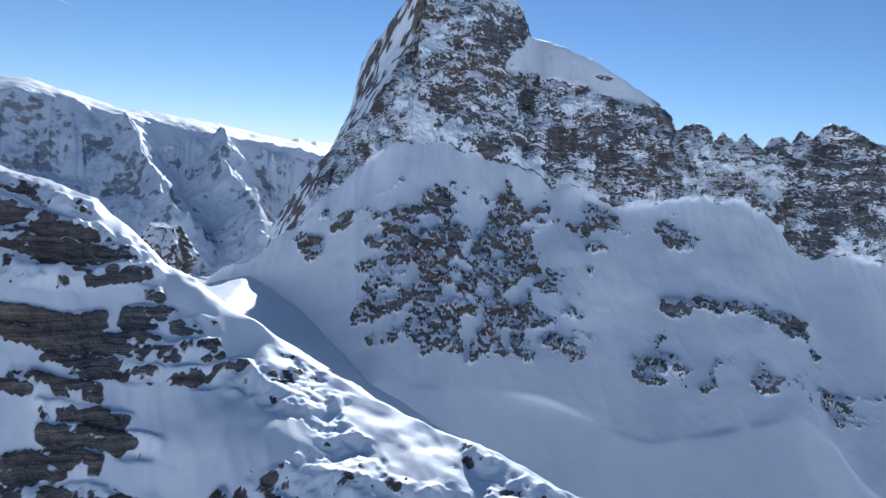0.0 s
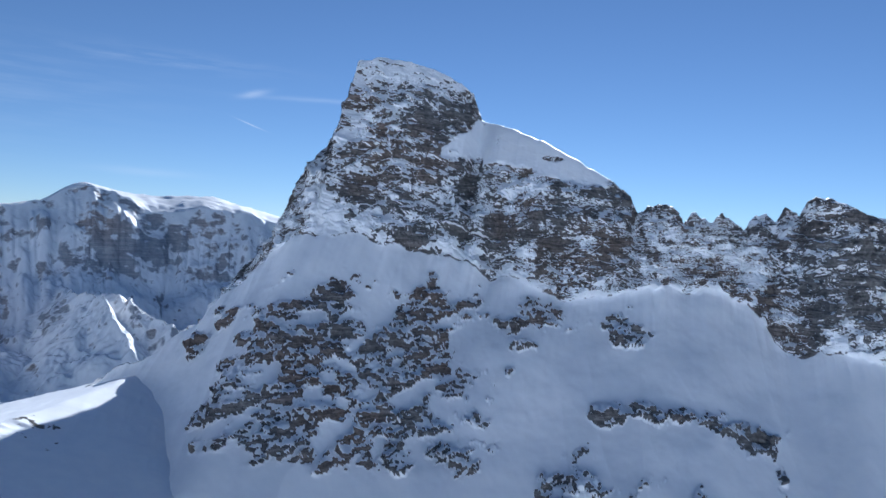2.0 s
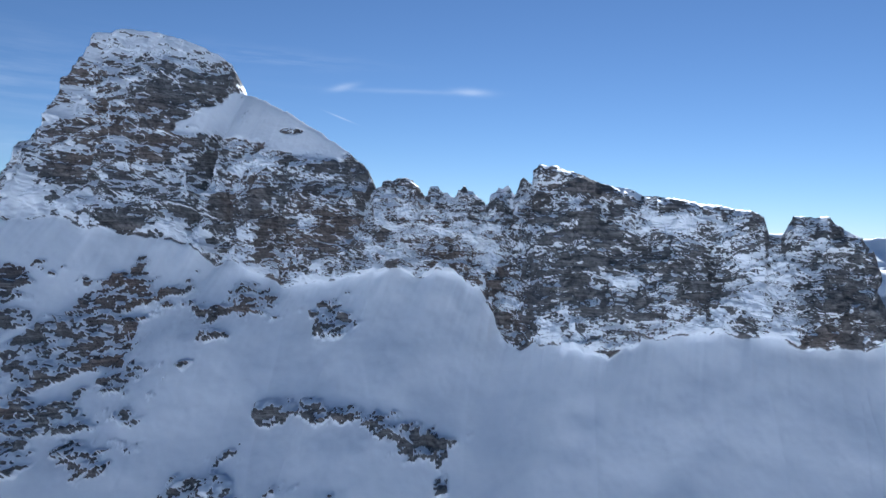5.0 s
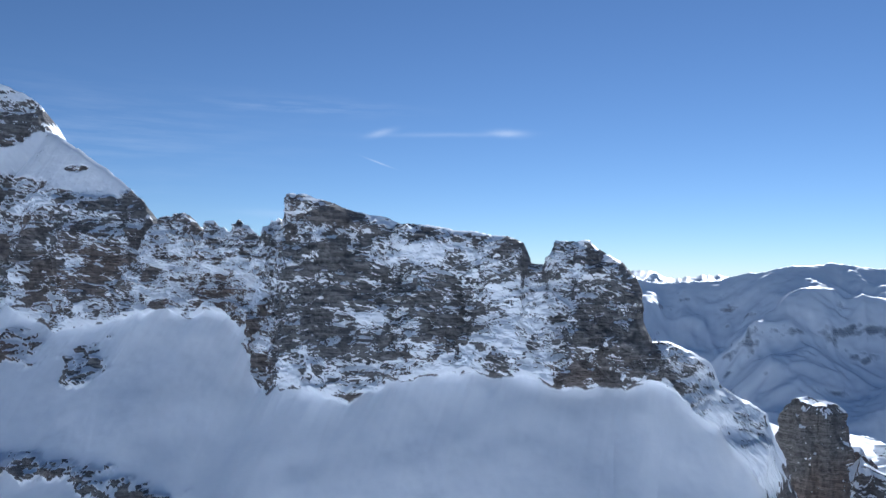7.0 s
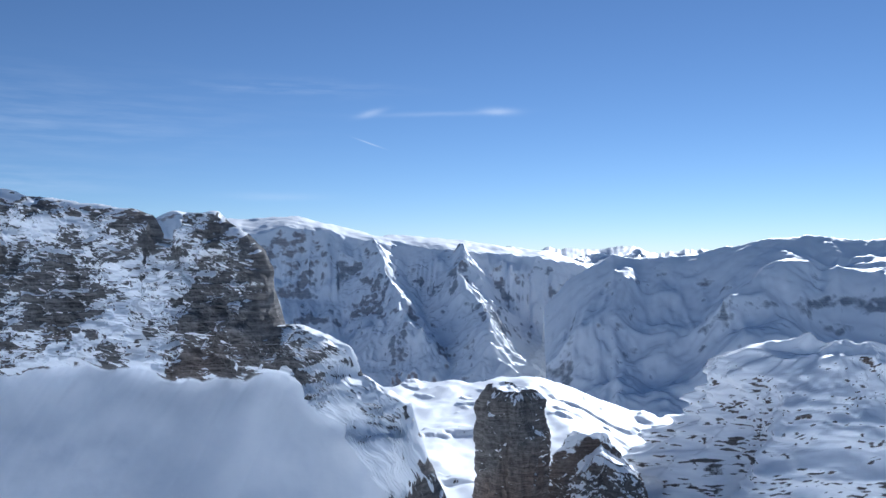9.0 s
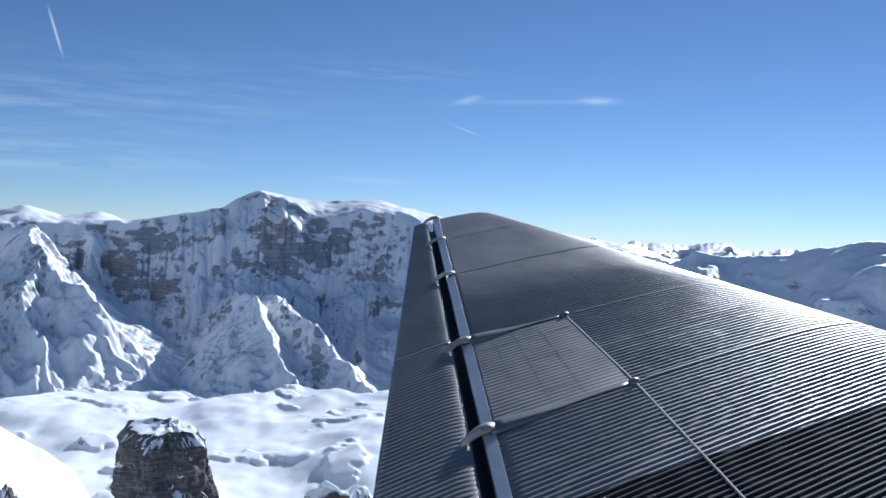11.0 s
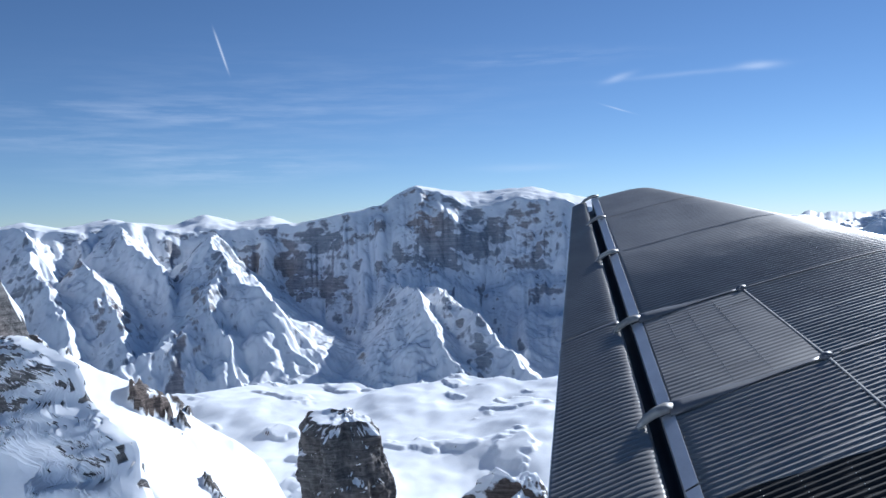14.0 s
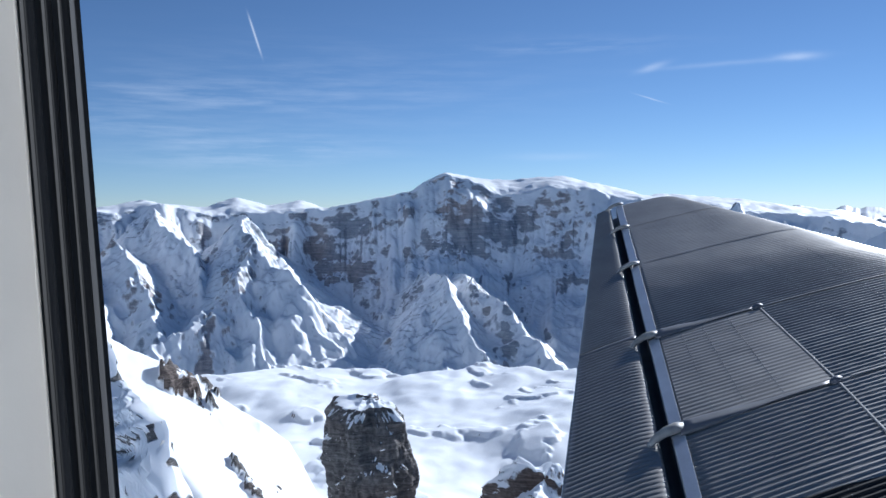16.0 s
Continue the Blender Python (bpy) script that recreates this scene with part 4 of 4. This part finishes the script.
def strip(s0, s1, profile, n=60, wobble=0.0):
    """A strip along the span with a given (c, h) profile."""
    s = np.linspace(s0, s1, n)[None, :]
    c = np.array([p[0] for p in profile])[:, None] + 0 * s
    h = np.array([p[1] for p in profile])[:, None] + wobble * fbm(s / 0.4, 0 * s, 0.3, 3, 911)
    return s + c * SKEW, c, h + 0 * c


for a, b in zip((ROOT, -0.9, 0.03, 1.72, 3.75, 5.29), (-0.92, -0.03, 1.63, 3.67, 5.21, TIP)):
    sheet("slot_edge", strip(a, b, [(-0.047, -0.060), (-0.046, -0.008), (-0.043, -0.003), (0.043, 0.011), (0.046, 0.004)], 30, 0.002), BRIGHT_METAL, None, "bright metal edge strip along the slot", 0.003, False)
# wall and floor that close the slot, its shade put into their colour
sheet("slot_wall", strip(ROOT, TIP, [(-0.21, -0.17), (-0.15, -0.22), (-0.05, -0.21), (-0.045, -0.058)]), SHADE_AND_HINGE_DARK, None, "slot wall and floor, coloured dark for the slot's shade")


def aileron_width(s):
    return 0.82 - 0.0745 * s


def aileron_skin(s0, s1, wave=0.0054):
    n = int((s1 - s0) / PITCH * 8)
    s = np.linspace(s0, s1, n)[None, :]
    k = np.linspace(0, 1, 30)[:, None]
    c = -0.145 - (aileron_width(s) - 0.145) * k
    h = -0.062 + 0.022 * np.sqrt(np.clip(k * 5.0, 0, 1)) - 0.04 * k ** 1.2 + 0.002 * fbm(s / 0.4, c / 0.3, 0 * c, 3, 921)
    return s + c * SKEW, c, h + wave * np.cos(2 * np.pi * s / PITCH) * np.clip(k * 8, 0, 1) * np.clip((1 - k) * 10, 0.15, 1)


sheet("flap", aileron_skin(ROOT, 1.80), ALUMINIUM, None, "corrugated aluminium flap", 0.02)
sheet("aileron", aileron_skin(1.90, TIP - 0.05), ALUMINIUM, None, "corrugated aluminium aileron", 0.02)
for a, b in ((ROOT, 1.80), (1.90, TIP - 0.05)):
    # noses of flap and aileron, darkened in colour for shade in the slot
    sheet("nose", strip(a, b, [(-0.152, -0.066), (-0.135, -0.085), (-0.125, -0.115), (-0.128, -0.21)]), SHADE_AND_HINGE_DARK, None, "rounded nose inside the slot, coloured dark for the slot's shade", 0.003)
    s = np.linspace(a, b, 80)[None, :]
    q = np.array([-0.012, -0.006, 0.006, 0.012])[:, None]
    c = -aileron_width(s) + q
    h = -0.083 + np.array([0.0, 0.007, 0.007, 0.0])[:, None] + 0 * c
    sheet("trailing_edge", (s + c * SKEW, c, h), BRIGHT_METAL, None, "rolled trailing edge strip", 0.003)


# smooth riveted panel between the two inner hinges, bounded by a slanting seam
def panel_end(s):
    return 1.24 - 0.138 * s


sheet("access_panel", skin(0.03, 1.62, 0.06, panel_end, 0.0026, 0.0085, rows=24), ALUMINIUM, None, "flatter riveted panel")


def ridge_strip(s0, c0, s1, c1, half, tall, n=60):
    """A low raised strip on the wing from one place to another."""
    k = np.linspace(0, 1, n)[None, :]
    s, c = s0 + (s1 - s0) * k, c0 + (c1 - c0) * k
    d = Vector((s1 - s0, c1 - c0)).normalized()
    q = np.array([-1.0, -0.7, 0.7, 1.0])[:, None] * half
    up = np.array([0.0, 1.0, 1.0, 0.0])[:, None] * tall
    ss, cc = s - d.y * q, c + d.x * q
    return ss + cc * SKEW, cc, surface(ss, cc) + 0.0068 + up


sheet("seam", ridge_strip(1.66, 1.03, -0.02, 1.26, 0.012, 0.003), SEAM_METAL, None, "slanting seam strip")
sheet("seam", ridge_strip(-0.02, 1.26, -3.6, 1.61, 0.012, 0.003), SEAM_METAL, None, "slanting seam strip")
sheet("rib_strip", ridge_strip(0.0, 1.38, 0.0, float(chord_at(0.0)) * 0.95, 0.016, 0.005, 90), ALUMINIUM)
for s in (1.67, 3.71, 5.25):
    sheet("rib_strip", ridge_strip(s, 1.12 if s < 2 else 0.12, s, float(chord_at(s)) * 0.95, 0.008 if s > 2 else 0.014, 0.0015 if s > 2 else 0.0035, 90), ALUMINIUM)
for k in range(5):
    s = 0.30 + 0.27 * k
    sheet("panel_seam", ridge_strip(s, 0.03, s, float(panel_end(s)) - 0.02, 0.0020, 0.0020, 20), SEAM_METAL)
for c in (0.30, 0.54, 0.84):
    sheet("panel_seam", ridge_strip(0.05, c, 1.6, c * 0.84, 0.0022, 0.0022, 30), SEAM_METAL)


def dome(bm, x, y, z, r, tall, seg=6):
    top = bm.verts.new((x, y, z + tall))
    mid = [bm.verts.new((x + 0.7 * r * math.cos(t), y + 0.7 * r * math.sin(t), z + 0.7 * tall)) for t in (2 * math.pi * i / seg for i in range(seg))]
    low = [bm.verts.new((x + r * math.cos(t), y + r * math.sin(t), z)) for t in (2 * math.pi * i / seg for i in range(seg))]
    for i in range(seg):
        j = (i + 1) % seg
        bm.faces.new((mid[i], mid[j], top))
        bm.faces.new((low[i], low[j], mid[j], mid[i]))


def rivet_row(name, s0, s1, c_of, lift, step):
    bm = bmesh.new()
    for i in range(int((s1 - s0) / step)):
        s = s0 + i * step
        c = c_of(s)
        dome(bm, s + c * SKEW, c, float(surface(np.float64(s), np.float64(c))) + lift, 0.0045, 0.0035)
    return tagged(part(name, bm, EDGE_METAL, airplane, "row of small rivet heads"), kind="stuff")


first = math.ceil(ROOT / PITCH) * PITCH
for c in (0.30, 0.54, 0.84):
    rivet_row("rivets", first, -0.05, lambda s, c=c: c - 0.05 * s, 0.0056, PITCH)
for c in (1.75, 2.3, 2.9):
    rivet_row("rivets", first, 3.0, lambda s, c=c: c - 0.14 * s, 0.0056, PITCH)
for c in (0.30, 0.54, 0.84):
    rivet_row("rivets", 0.06, 1.6, lambda s, c=c: c - 0.1 * c * s, 0.0115, 0.056)


def flap_rivets(s0, s1, k):
    """A row of rivets along the flap, k of the way to its trailing edge."""
    bm = bmesh.new()
    for i in range(int((s1 - s0) / PITCH)):
        s = math.ceil(s0 / PITCH) * PITCH + i * PITCH
        c = -0.145 - (aileron_width(s) - 0.145) * k
        h = -0.062 + 0.022 * math.sqrt(min(k * 5.0, 1)) - 0.04 * k ** 1.2
        dome(bm, s + c * SKEW, c, h + 0.0050, 0.0045, 0.0035)
    tagged(part("rivets", bm, EDGE_METAL, airplane, "row of small rivet heads"), kind="stuff")


for k in (0.18, 0.5, 0.82):
    flap_rivets(ROOT, 1.7, k)
    flap_rivets(2.0, 4.5, k)


# ---- hinge arms with their long fairings ----
def loft(rings):
    """A closed tube through rings of points (lists of equal length)."""
    bm = bmesh.new()
    vs = [[bm.verts.new(p) for p in ring] for ring in rings]
    n = len(rings[0])
    for a, b in zip(vs, vs[1:]):
        for i in range(n):
            bm.faces.new((a[i], a[(i + 1) % n], b[(i + 1) % n], b[i]))
    bm.faces.new(vs[0][::-1])
    bm.faces.new(vs[-1])
    return bm


def oval(s, c, h, half, tall, n=10, slope=0.0):
    """An upright oval ring across the chord."""
    return [(s + c * SKEW + half * math.cos(t), c + slope * tall * math.sin(t), h + tall * math.sin(t)) for t in (2 * math.pi * i / n for i in range(n))]


def hinge(s, size, reach, bolt):
    """One hinge arm: a hooked arm over the slot; the inner ones carry a fairing that tapers forward to a bolt."""
    h0 = 0.012
    arm = [oval(s, -0.245, -0.085, 0.018 * size, 0.022 * size), oval(s, -0.215, -0.040, 0.026 * size, 0.026 * size), oval(s, -0.160, 0.004, 0.032 * size, 0.030 * size),
           oval(s, -0.085, 0.030, 0.038 * size, 0.030 * size), oval(s, -0.01, 0.036, 0.046 * size, 0.028 * size), oval(s, 0.06, 0.022, 0.046 * size, 0.018 * size)]
    ob = part("hinge_arm", loft(arm), PALE_PAINT, airplane, "pale hinge arm over the slot")
    pin = [oval(s - 0.055 * size, -0.235, -0.070, 0.004, 0.018, 8), oval(s + 0.055 * size, -0.235, -0.070, 0.004, 0.018, 8)]
    part("hinge_pin", loft(pin), SHADE_AND_HINGE_DARK, ob, "dark hinge pin")
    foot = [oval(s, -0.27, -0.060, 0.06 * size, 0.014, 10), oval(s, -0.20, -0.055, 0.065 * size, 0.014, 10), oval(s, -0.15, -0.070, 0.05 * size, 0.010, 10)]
    part("hinge_foot", loft(foot), SHADE_AND_HINGE_DARK, ob, "dark hinge fitting")
    if reach:
        rings = []
        for i in range(13):
            k = i / 12
            c = 0.02 + (reach - 0.02) * k
            half = 0.068 * (1 - smooth(0.0, 0.75, k)) + 0.022
            tall = 0.034 * (1 - smooth(0.0, 0.6, k)) + 0.003
            rings.append(oval(s, c, float(surface(np.float64(s), np.float64(c))) + h0, half, tall))
        part("fairing", loft(rings), GREY_PAINT, airplane, "grey tapering fairing on the wing")
    if bolt:
        c = reach + 0.02
        z = float(surface(np.float64(s), np.float64(c))) + 0.008
        rings = [oval(s, c - 0.055, z, 0.012, 0.010), oval(s, c - 0.03, z, 0.038, 0.026), oval(s, c, z, 0.045, 0.034), oval(s, c + 0.03, z, 0.036, 0.026), oval(s, c + 0.055, z, 0.010, 0.010)]
        part("bolt_cover", loft(rings), GREY_PAINT, airplane, "rounded bolt cover")


hinge(HINGES[0], 1.25, 1.23, True)
hinge(HINGES[1], 1.1, 1.00, True)
hinge(HINGES[2], 0.9, 0.0, False)
hinge(HINGES[3], 0.85, 0.0, False)
hinge(HINGES[4], 0.8, 0.0, False)
# chordwise strap where flap and aileron meet
k = np.linspace(0, 1, 16)[None, :]
q = np.array([-0.045, -0.03, 0.03, 0.045])[:, None]
c = -0.15 - 0.535 * k + 0 * q
sheet("strap", (1.85 + q + c * SKEW, c, -0.030 - 0.048 * k ** 1.5 + np.array([0.0, 0.012, 0.012, 0.0])[:, None]), GREY_PAINT, None, "grey strap between flap and aileron", 0.003)
sheet("trim_tab", (lambda s, c: (s + c * SKEW, c, -0.066 + 0 * c))(np.linspace(1.22, 1.72, 12)[None, :] + np.zeros((6, 1)), np.linspace(-0.71, -0.66, 6)[:, None] + np.zeros((1, 12))), BRIGHT_METAL, None, "small trim tab", 0.004)

# ---- the cabin wall beside the window, with its rubber seal ----
# two points on the seal's inner line, and the outward step across it, in wing axes
LOW, HIGH = Vector((-4.9973, -0.6694, 2.9631)), Vector((-4.9318, -0.6605, 3.1784))
ACROSS = Vector((-4.9935, -0.6433, 2.9585)) - LOW
UP = (HIGH - LOW).normalized()
ACROSS = (ACROSS - UP * ACROSS.dot(UP))
SEAL_WIDE = ACROSS.length
ACROSS.normalize()
OUT = ACROSS.cross(UP).normalized()
if OUT.x < 0:
    OUT = -OUT
MIDDLE = (LOW + HIGH) / 2


def bar(across0, across1, out0, out1, half_up, round_by=0.003, lip=0):
    """A bar along the seal's line with rounded edges."""
    bm = bmesh.new()
    bmesh.ops.create_cube(bm, size=1.0)
    for v in bm.verts:
        a = across0 if v.co.x < 0 else across1
        o = out0 if v.co.y < 0 else out1
        v.co = MIDDLE + ACROSS * a + OUT * o + UP * (half_up * 2 * v.co.z)
    bmesh.ops.bevel(bm, geom=list(bm.edges), offset=round_by, segments=3, affect="EDGES", profile=0.6)
    bmesh.ops.recalc_face_normals(bm, faces=bm.faces)
    return bm


W = SEAL_WIDE
part("cabin_wall", bar(-0.16, W * 0.18, -0.004, 0.010, 0.40, 0.004), CABIN, airplane, "pale cabin wall panel beside the window")
seal = part("window_seal", bar(W * 0.185, W * 0.46, -0.005, 0.008, 0.40, 0.003), RUBBER, airplane, "black rubber window seal")
part("seal_lip", bar(W * 0.47, W * 0.68, -0.001, 0.008, 0.40, 0.0025), RUBBER, seal)
part("seal_edge", bar(W * 0.67, W * 0.90, 0.003, 0.010, 0.40, 0.002), RUBBER, seal)
